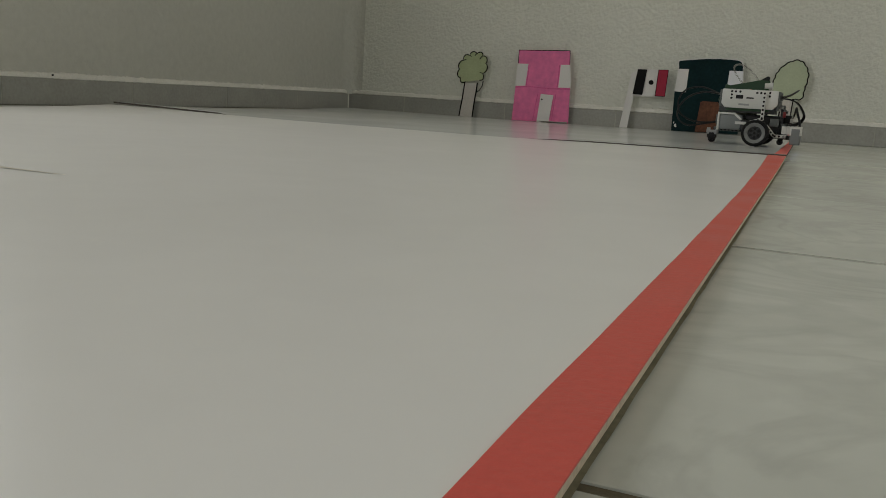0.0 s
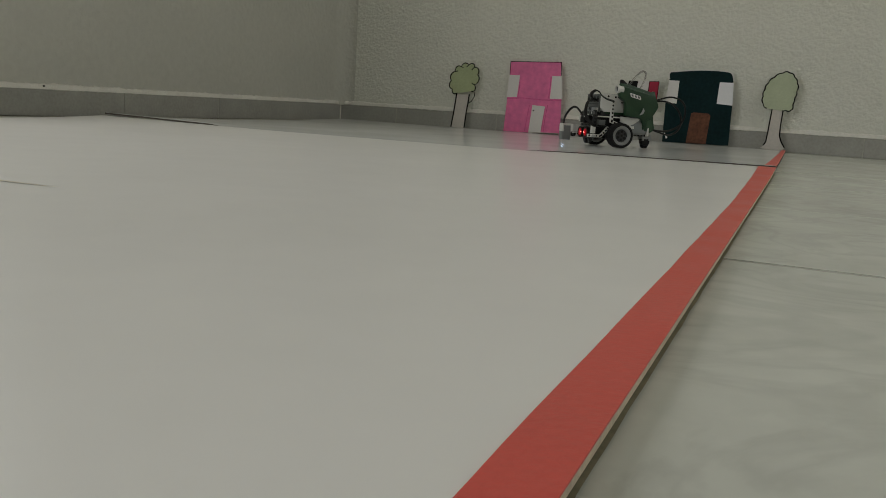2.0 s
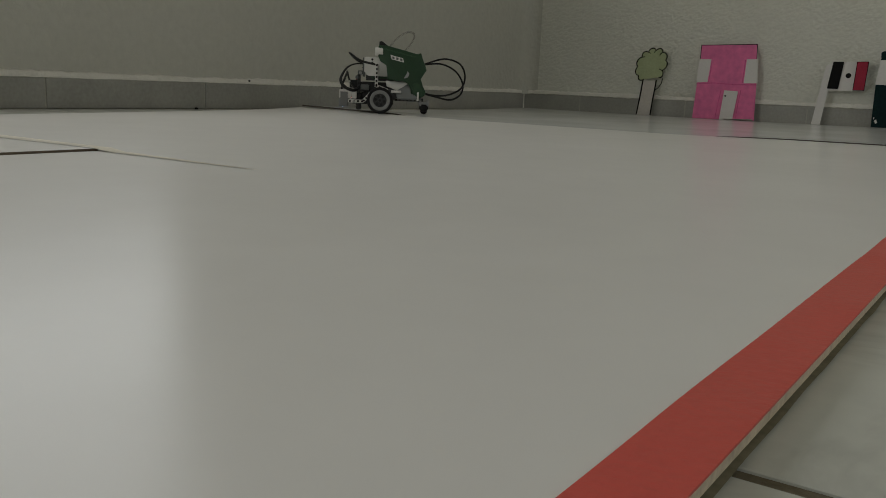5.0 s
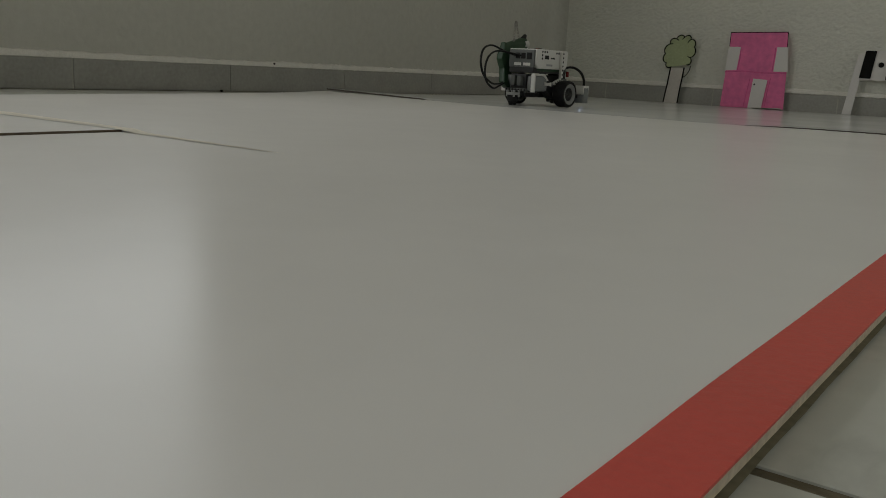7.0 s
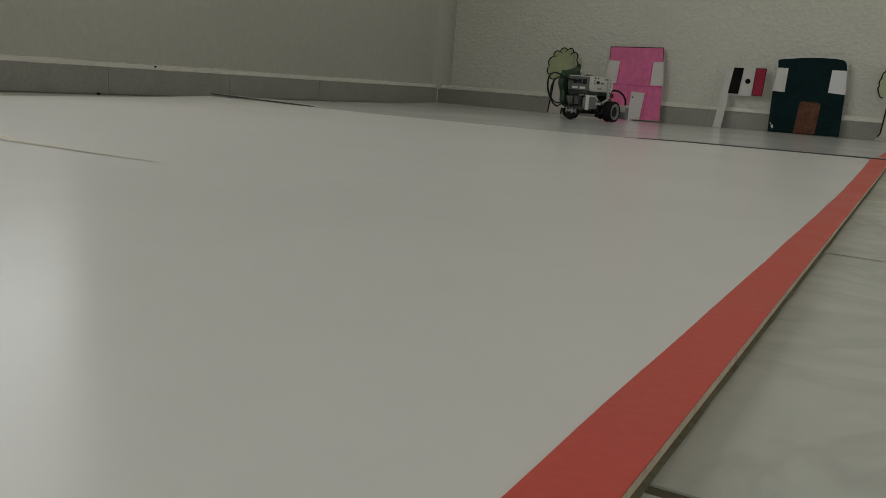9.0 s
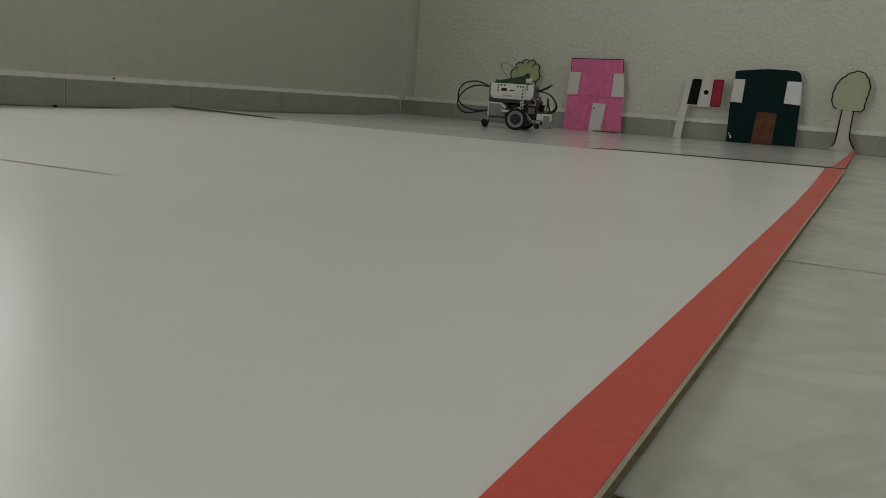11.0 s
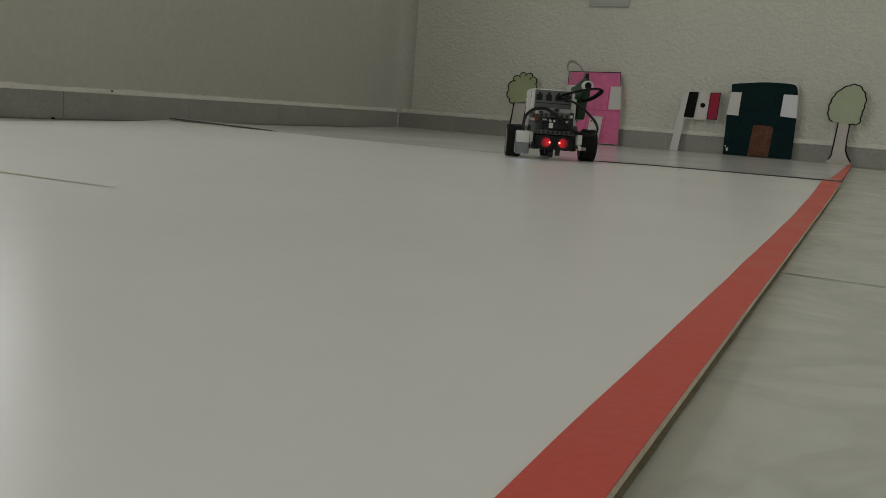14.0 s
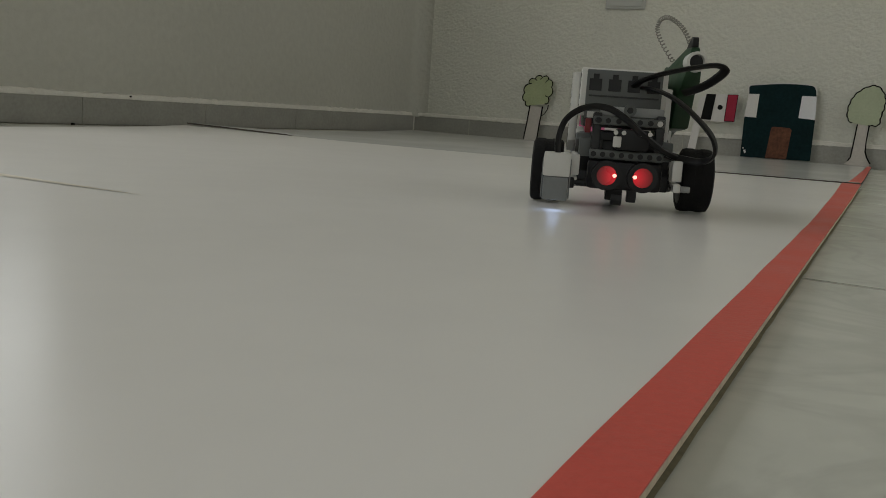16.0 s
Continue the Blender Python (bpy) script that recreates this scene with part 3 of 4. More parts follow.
def dark_house():
    t = stand("paper_house", -0.245, 0, 4, "dark green paper house cut-out with white windows and brown door", "paper house")
    roof = flat(spline([(-0.090, 0, 0.186), (-0.091, 0, 0.205), (-0.070, 0, 0.210), (0.0, 0, 0.217), (0.06, 0, 0.216), (0.080, 0, 0.211), (0.087, 0, 0.196), (0.087, 0, 0.184)], 4))
    body = [(-0.091, 0), (0.094, 0.002), (0.092, 0.122), (0.088, 0.182)] + roof[::-1] + [(-0.090, 0.182), (-0.094, 0.116)]
    part("sheet", cutout(bmesh.new(), body, 0, 0.0012), M_TEAL, t)
    for pts in (((-0.094, 0.117), (-0.062, 0.116), (-0.061, 0.184), (-0.090, 0.184)), ((0.049, 0.122), (0.0925, 0.119), (0.0885, 0.185), (0.051, 0.185))):
        part("window", cutout(bmesh.new(), pts, -0.0012, 0.001), M_PAPER if pts[0][0] < 0 else M_PAPER_COOL, t, "white paper window")
    dp = [(-0.024, 0.001), (0.032, 0.003), (0.036, 0.086), (0.030, 0.092), (-0.012, 0.093), (-0.018, 0.089)]
    part("door", cutout(bmesh.new(), dp, -0.0012, 0.001), M_DOOR, t, "brown crayon door")
    bm = bmesh.new()
    cutout(bm, ((-0.085, 0.018), (-0.080, 0.022), (-0.077, 0.013), (-0.081, 0.010)), -0.0006, 0.0005)
    cutout(bm, ((-0.088, 0.027), (-0.085, 0.027), (-0.085, 0.022), (-0.087, 0.022)), -0.0006, 0.0005)
    part("bare_spot", bm, M_PAPER, t, "uncoloured white spot")
    bm = bmesh.new()
    line_on(bm, [(-0.0905, 0.187)] + [(x, z + 0.0014) for x, z in roof[2:-2]], 0.0004, 0.0028)
    part("paper_rim", bm, M_PAPER, t, "bare white paper rim")


def paper_flag():
    t = stand("paper_flag", -0.475, 0, 4, "small paper flag, dark, white and red stripes, dot in the middle", "flag")
    part("pole", cutout(bmesh.new(), ((-0.013, 0), (0.010, 0.0), (0.026, 0.178), (0.006, 0.166)), 0, 0.0012), M_PAPER, t, "white paper strip")
    part("sheet", cutout(bmesh.new(), ((0.018, 0.098), (0.1115, 0.099), (0.1135, 0.181), (0.020, 0.179)), 0.0014, 0.001), M_PAPER, t)
    part("stripe", cutout(bmesh.new(), ((0.017, 0.104), (0.044, 0.103), (0.050, 0.178), (0.0245, 0.178)), -0.0012, 0.0008), M_INK, t, "black stripe")
    part("stripe", cutout(bmesh.new(), ((0.082, 0.101), (0.110, 0.101), (0.112, 0.180), (0.084, 0.179)), -0.0012, 0.0008), M_FLAGRED, t, "red stripe")
    bm = bmesh.new()
    for ring in (((0.017, 0.104), (0.044, 0.103), (0.050, 0.178), (0.0245, 0.178)), ((0.082, 0.101), (0.110, 0.101), (0.112, 0.180), (0.084, 0.179))):
        for p, q in zip(ring, ring[1:] + ring[:1]):
            line_on(bm, [p, q], -0.0012, 0.0016)
    part("drawn_line", bm, M_INK, t, "thin black outline")
    part("dot", cyl(bmesh.new(), (0.066, 0.0012, 0.141), (0, -1, 0), 0.0072, 0.0012, seg=18), M_INK, t, "black dot")


def cloud_outline(knots, bulge):
    """A cloud-shaped line: bumps that swell outwards between the knots."""
    cx, cz = sum(k[0] for k in knots) / len(knots), sum(k[1] for k in knots) / len(knots)
    pts = []
    for (x0, z0), (x1, z1) in zip(knots, knots[1:]):
        for k in range(7):
            u = k / 7
            x, z = x0 + (x1 - x0) * u, z0 + (z1 - z0) * u
            d = Vector((x - cx, z - cz)).normalized() * bulge * math.sin(math.pi * u) ** 0.8
            pts.append((x + d.x, z + d.y))
    return pts + [knots[-1]]


def paper_trees():
    t = stand("paper_tree", -0.978, 0, 4, "paper tree cut-out, yellow-green scalloped crown with black outline", "paper tree")
    crown = cloud_outline(((0.0334, 0.1210), (0.0427, 0.1430), (0.0501, 0.1750), (0.0371, 0.1990), (0.0167, 0.2050), (-0.0075, 0.1990), (-0.0261, 0.1830), (-0.0373, 0.1530), (-0.0317, 0.1250), (-0.0131, 0.1130)), 0.0095)
    part("trunk", cutout(bmesh.new(), ((-0.026, 0), (0.019, 0.0), (0.023, 0.062), (0.026, 0.110), (-0.014, 0.110), (-0.021, 0.055)), 0.0013, 0.0012), M_TRUNK, t, "grey-brown paper trunk")
    part("crown", cutout(bmesh.new(), crown, 0, 0.0012), M_LEAF, t, "yellow-green crayon crown")
    bm = bmesh.new()
    line_on(bm, crown, 0, 0.0034)
    for x, z, dx, dz in ((0.0427, 0.143, -0.010, 0.004), (0.0371, 0.199, -0.008, -0.010), (0.0167, 0.205, -0.006, -0.007), (-0.0075, 0.199, 0.007, -0.004), (-0.0261, 0.183, 0.009, 0.002)):
        line_on(bm, [(x, z), (x + dx * 0.6, z + dz * 0.4), (x + dx, z + dz)], 0, 0.0026)
    line_on(bm, [(-0.026, 0.001), (-0.023, 0.03), (-0.020, 0.058), (-0.016, 0.112)], 0.0012, 0.0044)
    line_on(bm, [(0.019, 0.001), (0.022, 0.05), (0.025, 0.083), (0.027, 0.112)], 0.0012, 0.0044)
    line_on(bm, [(0.025, 0.080), (0.036, 0.088), (0.045, 0.104), (0.046, 0.118)], 0.0002, 0.003)
    part("drawn_line", bm, M_INK, t, "black marker outline")

    t = stand("paper_tree", -0.030, 0, 4, "paper tree cut-out, grey-green oval crown with wavy black outline", "paper tree")
    ring = []
    for x, z in ((-0.030, 0.116), (-0.042, 0.128), (-0.045, 0.150), (-0.042, 0.172), (-0.034, 0.192), (-0.018, 0.210), (0.004, 0.222), (0.022, 0.220),
                 (0.035, 0.206), (0.043, 0.186), (0.042, 0.162), (0.038, 0.142), (0.036, 0.120), (0.028, 0.113), (0.010, 0.113)):
        ring.append((x, 0, z))
    crown = [(x + 0.0012 * math.sin(i * 1.4), z + 0.0012 * math.cos(i * 1.4)) for i, (x, z) in enumerate(flat(spline(ring, 5)))]
    part("trunk", cutout(bmesh.new(), ((-0.036, 0.002), (-0.020, 0.0), (0.026, 0.0), (0.028, 0.012), (0.014, 0.030), (0.011, 0.045), (0.013, 0.118), (-0.016, 0.118), (-0.021, 0.030), (-0.026, 0.012)), 0.0013, 0.0012),
         M_TRUNK, t, "grey paper trunk")
    part("crown", cutout(bmesh.new(), crown, 0, 0.0012), M_LEAF2, t, "grey-green crayon crown")
    bm = bmesh.new()
    line_on(bm, crown, 0, 0.0032)
    line_on(bm, [(-0.028, 0.011), (-0.022, 0.022), (-0.020, 0.05), (-0.016, 0.118)], 0.0012, 0.0034)
    line_on(bm, [(0.028, 0.008), (0.018, 0.024), (0.012, 0.040), (0.011, 0.07), (0.013, 0.116)], 0.0012, 0.0034)
    part("drawn_line", bm, M_INK, t, "black marker outline")


pink_house()
dark_house()
paper_flag()
paper_trees()


def wall_plate():
    t = thing("wall_plate", pose(-0.7225, Y_BACK, 0.4165), "white plastic wall plate with a blank cover", "switch plate")
    part("frame", box(bmesh.new(), -0.061, 0.061, -0.009, 0.0, 0.0, 0.078, 0.003), M_PLATE, t)
    part("cover", box(bmesh.new(), -0.052, 0.052, -0.012, -0.0085, 0.008, 0.070, 0.0015), M_PLATE, t)


wall_plate()


# ---------------------------------------------------------------- the robot
# Built in millimetres: x ahead, y to its left, z up from the ground under the axle.
MM = 0.00094
AXLE_Z, TRACK = 28.0, 65.0


def mm_part(name, bm, mat, parent, label="", smooth=False, origin=(0, 0, 0)):
    for v in bm.verts:
        v.co = (v.co - Vector(origin)) * MM
    ob = part(name, bm, mat, parent, label, smooth)
    ob.location = Vector(origin) * MM
    return ob


def studs(bm, pts, axis, r, length, seg=8):
    for p in pts:
        cyl(bm, p, axis, r, length, seg=seg)
    return bm


def beam(name, a, b, w, h, mat, parent, up=(0, 0, 1), holes=True, hole_axis=None, label=""):
    """A rounded construction beam with a row of dark holes on both faces."""
    a, b = Vector(a), Vector(b)
    d = b - a
    q = d.to_track_quat("X", "Z").to_matrix().to_4x4()
    m = Matrix.Translation((a + b) / 2) @ q
    ob = mm_part(name, box(bmesh.new(), -d.length / 2 - 3.5, d.length / 2 + 3.5, -w / 2, w / 2, -h / 2, h / 2, 1.4, m), mat, parent, label, smooth=True)
    if holes:
        bm = bmesh.new()
        n = max(2, int(round(d.length / 8)) + 1)
        ax = (m.to_3x3() @ Vector((0, 1, 0))) if hole_axis is None else Vector(hole_axis)
        size = w if hole_axis is None else h
        for i in range(n):
            p = a + d * i / (n - 1)
            cyl(bm, p - ax * (size / 2 + 0.25), ax, 2.3, size + 0.5, seg=10)
        hb = mm_part("peg_holes", bm, M_BLACK, ob, "dark peg holes")
    return ob


def wheel(parent, side):
    y = side * TRACK
    bm = bmesh.new()
    # hub, spokes and rim, about the axle
    cyl(bm, (0, y - 9, AXLE_Z), (0, 1, 0), 20.0, 18, seg=36)
    rim = mm_part("wheel", bm, M_BLACK, parent, "grey spoked wheel with black tyre", smooth=True, origin=(0, y, AXLE_Z))
    ring = bmesh.new()
    for s in (-1, 1):
        rings = []
        for r, o in ((21.2, 8.5), (21.6, 12.6), (20.6, 13.3), (18.6, 12.4), (15.2, 11.0), (14.2, 9.6), (14.2, 8.5)):
            rings.append([ring.verts.new((r * math.cos(2 * math.pi * k / 36), s * o, r * math.sin(2 * math.pi * k / 36))) for k in range(36)])
        for p, q in zip(rings, rings[1:]):
            for k in range(36):
                ring.faces.new((p[k], p[(k + 1) % 36], q[(k + 1) % 36], q[k]))
    mm_part("rim_ring", ring, M_RIM, rim, "light grey rim", smooth=True)
    sp = bmesh.new()
    for s in (-1, 1):
        cyl(sp, (0, s * 8.5, 0), (0, s, 0), 14.2, 1.4, 13.6, seg=30)
        cyl(sp, (0, s * 9.5, 0), (0, s, 0), 4.6, 1.8, 4.2, seg=16)
        for k in range(6):
            box(sp, 4, 14, min(s * 9.6, s * 10.8), max(s * 9.6, s * 10.8), -0.9, 0.9, 0.3, Matrix.Rotation(math.pi / 3 * k, 4, "Y"))
    mm_part("hub", sp, M_DARK, rim, "dark grey wheel hub", smooth=True)
    ho = bmesh.new()
    for s in (-1, 1):
        cyl(ho, (0, s * 11.0, 0), (0, s, 0), 2.4, 0.6, seg=8)
        for k in range(6):
            ang = math.pi / 3 * k + math.pi / 6
            cyl(ho, (9.2 * math.cos(ang), s * 9.4, 9.2 * math.sin(ang)), (0, s, 0), 2.9, 0.8, seg=10)
    mm_part("axle_holes", ho, M_BLACK, rim)
    ty = bmesh.new()
    prof = [(21.0, -12.4), (24.5, -13.6), (27.2, -12.2), (28.0, -9.5), (28.0, -3.2), (27.5, -3.0), (27.5, 3.0), (28.0, 3.2), (28.0, 9.5), (27.2, 12.2), (24.5, 13.6), (21.0, 12.4)]
    seg = 48
    rings = []
    for r, o in prof:
        rings.append([])
        for k in range(seg):
            rr = r - (0.55 if (r > 27.9 and k % 3 == 0) else 0.0)
            rings[-1].append(ty.verts.new((rr * math.cos(2 * math.pi * k / seg), o, rr * math.sin(2 * math.pi * k / seg))))
    for p, q in zip(rings, rings[1:] + rings[:1]):
        for k in range(seg):
            ty.faces.new((p[k], p[(k + 1) % seg], q[(k + 1) % seg], q[k]))
    mm_part("tyre", ty, M_RUBBER, rim, "black rubber tyre", smooth=True)
    return rim


def brick(root):
    BY, top = -6.0, 118.5
    prof = [(-80, top - 31), (-72, top - 40), (26, top - 40), (35, top - 31), (35, top - 2), (33, top), (-78, top), (-80, top - 2)]
    b = mm_part("control_brick", prism(bmesh.new(), prof, BY - 36, BY + 36, 1.2), M_WHITE, root, "white and grey programmable control brick", smooth=True)
    mm_part("port_panel", box(bmesh.new(), 33, 38.5, BY - 31.5, BY + 31.5, top - 42, top - 1.5, 1.0), M_GREY, b, "grey panel with cable sockets", smooth=True)
    mm_part("port_panel", box(bmesh.new(), -85, -79, BY - 32, BY + 32, top - 38, top - 2, 1.0), M_GREY, b, "grey panel with cable sockets", smooth=True)
    for y in (-24, -8, 8, 24):
        bm = box(bmesh.new(), 38.2, 39.0, BY + y - 5.2, BY + y + 5.2, top - 19, top - 9, 0.2)
        box(bm, 38.2, 39.0, BY + y - 2.2, BY + y + 2.6, top - 9.5, top - 5, 0.2)
        mm_part("cable_socket", bm, M_BLACK, b, "black cable socket")
    mm_part("panel_rib", box(bmesh.new(), 38.2, 39.2, BY - 29, BY + 29, top - 24, top - 22.5, 0.3), M_DARK, b)
    mm_part("cable_socket", box(bmesh.new(), -85.8, -84.8, BY - 27, BY - 14, top - 22, top - 8, 0.2), M_BLACK, b, "black cable socket")
    for y in (-5, 9):
        mm_part("cable_socket", box(bmesh.new(), -85.8, -84.8, BY + y - 5.5, BY + y + 5.5, top - 21, top - 9, 0.2), M_BLACK, b, "black cable socket")
    for y in (-15, 9):
        mm_part("label_tab", box(bmesh.new(), -86.0, -84.6, BY + y - 9, BY + y + 9, top - 35, top - 29, 0.6), M_WHITE, b, "white tab")
    for y in (-17, 15):
        mm_part("label_tab", box(bmesh.new(), 38.0, 39.4, BY + y - 12, BY + y + 12, top - 42, top - 36.5, 0.6), M_WHITE, b, "white tab")
    kn = cyl(bmesh.new(), (38.5, 0, 84.5), (1, 0, 0), 5.2, 10.5, seg=18)
    mm_part("centre_knob", kn, M_GREY, b, "dark round knob", smooth=True)
    mm_part("knob_bore", cyl(bmesh.new(), (48.9, 0, 84.5), (1, 0, 0), 2.6, 0.4, seg=12), M_BLACK, b)
    mm_part("display", box(bmesh.new(), -18, 18, BY - 24, BY + 24, top - 0.2, top + 0.8, 0.3), M_SCREEN, b, "grey display")
    mm_part("button", box(bmesh.new(), -38, -26, BY - 6, BY + 6, top - 0.2, top + 2, 0.8), M_ORANGE, b, "orange button")
    for y in (-16, 16):
        mm_part("button", box(bmesh.new(), -38, -26, BY + y - 5, BY + y + 5, top - 0.2, top + 1.6, 0.8), M_LIGHTGREY, b, "grey button")
    mm_part("button", box(bmesh.new(), -54, -45, BY - 8, BY + 8, top - 0.2, top + 1.6, 0.8), M_DARK, b, "dark grey button")
    for s in (-1, 1):
        yy = BY + s * 36
        bm = bmesh.new()
        studs(bm, [(x, yy - 0.4 * s, top - d) for x, d in ((-60, 5), (-52, 5), (-43, 5), (-60, 12), (-60, 19), (-8, 6), (0, 6), (18, 5), (18, 12))], (0, s, 0), 2.5, 0.7)
        box(bm, -51, -36, yy - 0.3, yy + 0.4, top - 20, top - 12, 0.2)
        box(bm, -29, -14, yy - 0.3, yy + 0.4, top - 19, top - 16, 0.2)
        mm_part("slots", bm, M_BLACK, b, "dark holes and slots")
        mm_part("print_bar", box(bmesh.new(), -44, -22, yy - 0.3, yy + 0.3, top - 34, top - 30), M_LIGHTGREY, b, "pale grey print")
    mm_part("battery_pack", box(bmesh.new(), -84, 31, BY - 31, BY + 31, 69, 80.6, 1.2), M_DARK, root, "dark grey battery pack", smooth=True)
    mm_part("side_strip", box(bmesh.new(), -70, 20, BY - 31.6, BY + 31.6, 73, 78, 0.3), M_GREEN, root, "olive green strip")


def motors(root):
    for s in (-1, 1):
        y = s * 31
        m = mm_part("motor", box(bmesh.new(), -80, -33, y - 11, y + 11, 31, 64, 6), M_MIDGREY, root, "grey and white servo motor", smooth=True)
        cap = [(-84, 29), (-80, 29), (-80, 64), (-50, 64), (-38, 54), (-32, 54), (-47, 68), (-84, 68)]
        ya, yb = sorted((y + s * 3, y + s * 12.5))
        mm_part("motor_cover", prism(bmesh.new(), cap, ya, yb, 0.8), M_WHITE, m, "white motor cover", smooth=True)
        neck = [(-40, 36), (-8, 16), (14, 16), (17, 30), (8, 44), (-20, 52), (-38, 58)]
        mm_part("gear_housing", prism(bmesh.new(), neck, y - 10, y + 10, 1.2), M_DARK, m, "dark gear housing", smooth=True)
        mm_part("drive_hub", cyl(bmesh.new(), (0, y - 14, AXLE_Z), (0, 1, 0), 12, 28, seg=24), M_GREY, m, "grey drive hub", smooth=True)
        mm_part("axle", cyl(bmesh.new(), (0, y, AXLE_Z), (0, s, 0), 2.4, 45, seg=10), M_BLACK, m)
        mm_part("motor_ridge", box(bmesh.new(), -46, -24, y + s * 9, y + s * 13, 44, 50, 1.2), M_WHITE, m, "white ridge", smooth=True)
    mm_part("gear_block", box(bmesh.new(), -30, 40, -20, 20, 18, 66, 2), M_BLACK, root, "black inner gear block", smooth=True)
    mm_part("rear_block", box(bmesh.new(), -82, -58, -19, 19, 34, 66, 2), M_DARK, root, "dark rear block", smooth=True)
    for y in (-8, 8):
        mm_part("rear_plug", box(bmesh.new(), -92, -81, y - 5, y + 5, 42, 62, 1.2), M_GREY, root, "grey cable plug", smooth=True)


def chassis(root):
    for s in (-1, 1):
        uy = -45.8 if s < 0 else 33.8
        beam("upright_beam", (8, uy, 60), (8, uy, 112 if s < 0 else 102), 7, 7, M_WHITE, root, label="white upright beam")
        beam("slant_beam", (8, uy, 58), (-14, uy, 50), 7, 7, M_WHITE, root, holes=True, label="white bent beam")
        beam("side_beam", (20, s * 42, 42), (34, s * 42, 26), 6, 7, M_WHITE, root, label="white bent beam")
        beam("side_beam", (38, s * 42, 24), (64, s * 42, 24), 6, 7, M_WHITE, root, label="white bent beam")
        beam("frame_beam", (46, s * 26, 46), (46, s * 26, 78), 7, 7, M_DARK, root, label="dark grey frame beam")
        beam("frame_beam", (-84, s * 22, 30), (-36, s * 22, 30), 6, 6, M_GREY, root, label="grey lower beam")
        mm_part("connector", box(bmesh.new(), 50, 60, s * 42 - 4, s * 42 + 4, 29, 46, 1.5), M_WHITE, root, "white connector", smooth=True)
        mm_part("connector", box(bmesh.new(), 24, 42, s * 34 - 5, s * 34 + 5, 44, 60, 1.5), M_GREY, root, "grey connector", smooth=True)
        mm_part("axle_pin", cyl(bmesh.new(), (56, s * 44, 23), (0, s, 0), 2.6, 10, seg=10), M_LIGHTGREY, root, "grey axle pin", smooth=True)
    beam("cross_beam", (50, -27, 47), (50, 27, 47), 7.2, 7.6, M_GREY, root, label="grey cross beam")
    beam("cross_beam", (50, -26, 75), (50, 26, 75), 7, 7, M_GREY, root, label="grey cross beam")
    mm_part("cross_plate", box(bmesh.new(), 40, 46, -24, 28, 79, 87, 1.0), M_LIGHTGREY, root, "light grey cross plate", smooth=True)
    beam("cross_beam", (42, -26, 62), (42, 26, 62), 7, 7, M_BLACK, root, label="black cross beam")
    beam("cross_beam", (-88, -24, 33), (-88, 24, 33), 6, 6, M_GREY, root, label="grey cross beam")
    mm_part("cable_plug", box(bmesh.new(), 46, 66, -10, 16, 52, 69, 1.5), M_BLACK, root, "black cable plug", smooth=True)
    mm_part("plug_tip", box(bmesh.new(), 62, 67.5, -12.5, -6, 54, 63, 1.0), M_WHITE, root, "pale plug tip", smooth=True)
    mm_part("connector", box(bmesh.new(), 48, 54, -36, -31, 64, 76, 1.2), M_RED, root, "small dark red connector", smooth=True)
    for y in (-11, -4.5, 10, 16.5):
        mm_part("peg", cyl(bmesh.new(), (64.5, y, 66), (1, 0, 0), 1.9, 2.6, seg=10), M_WHITE, root, "small white peg")
    for y in (-25, 25):
        mm_part("peg", cyl(bmesh.new(), (53.4, y, 75), (1, 0, 0), 2.4, 1.2, seg=10), M_WHITE if y > 0 else M_BLACK, root, "round peg")
    beam("rear_arm", (-80, 0, 31), (-93, 0, 31), 7, 7, M_DARK, root, holes=False)
    c = mm_part("caster", prism(bmesh.new(), ((-108, 22), (-88, 22), (-88, 12), (-92, 6), (-104, 6), (-108, 12)), -8, 8, 1.2), M_BLACK, root, "black caster", smooth=True)
    mm_part("caster_ball", cyl(bmesh.new(), (-98, -6, 7.4), (0, 1, 0), 7.4, 12, seg=20), M_RUBBER, c, "black caster roller", smooth=True)
    br = box(bmesh.new(), -110, -86, -10, 10, 21.5, 27, 1.0)
    for y in (-10.5, 7.5):
        box(br, -109, -104, y, y + 3, 18, 32, 0.8)
        box(br, -92, -87, y, y + 3, 18, 32, 0.8)
    mm_part("caster_bracket", br, M_LIGHTGREY, c, "light grey bracket", smooth=True)


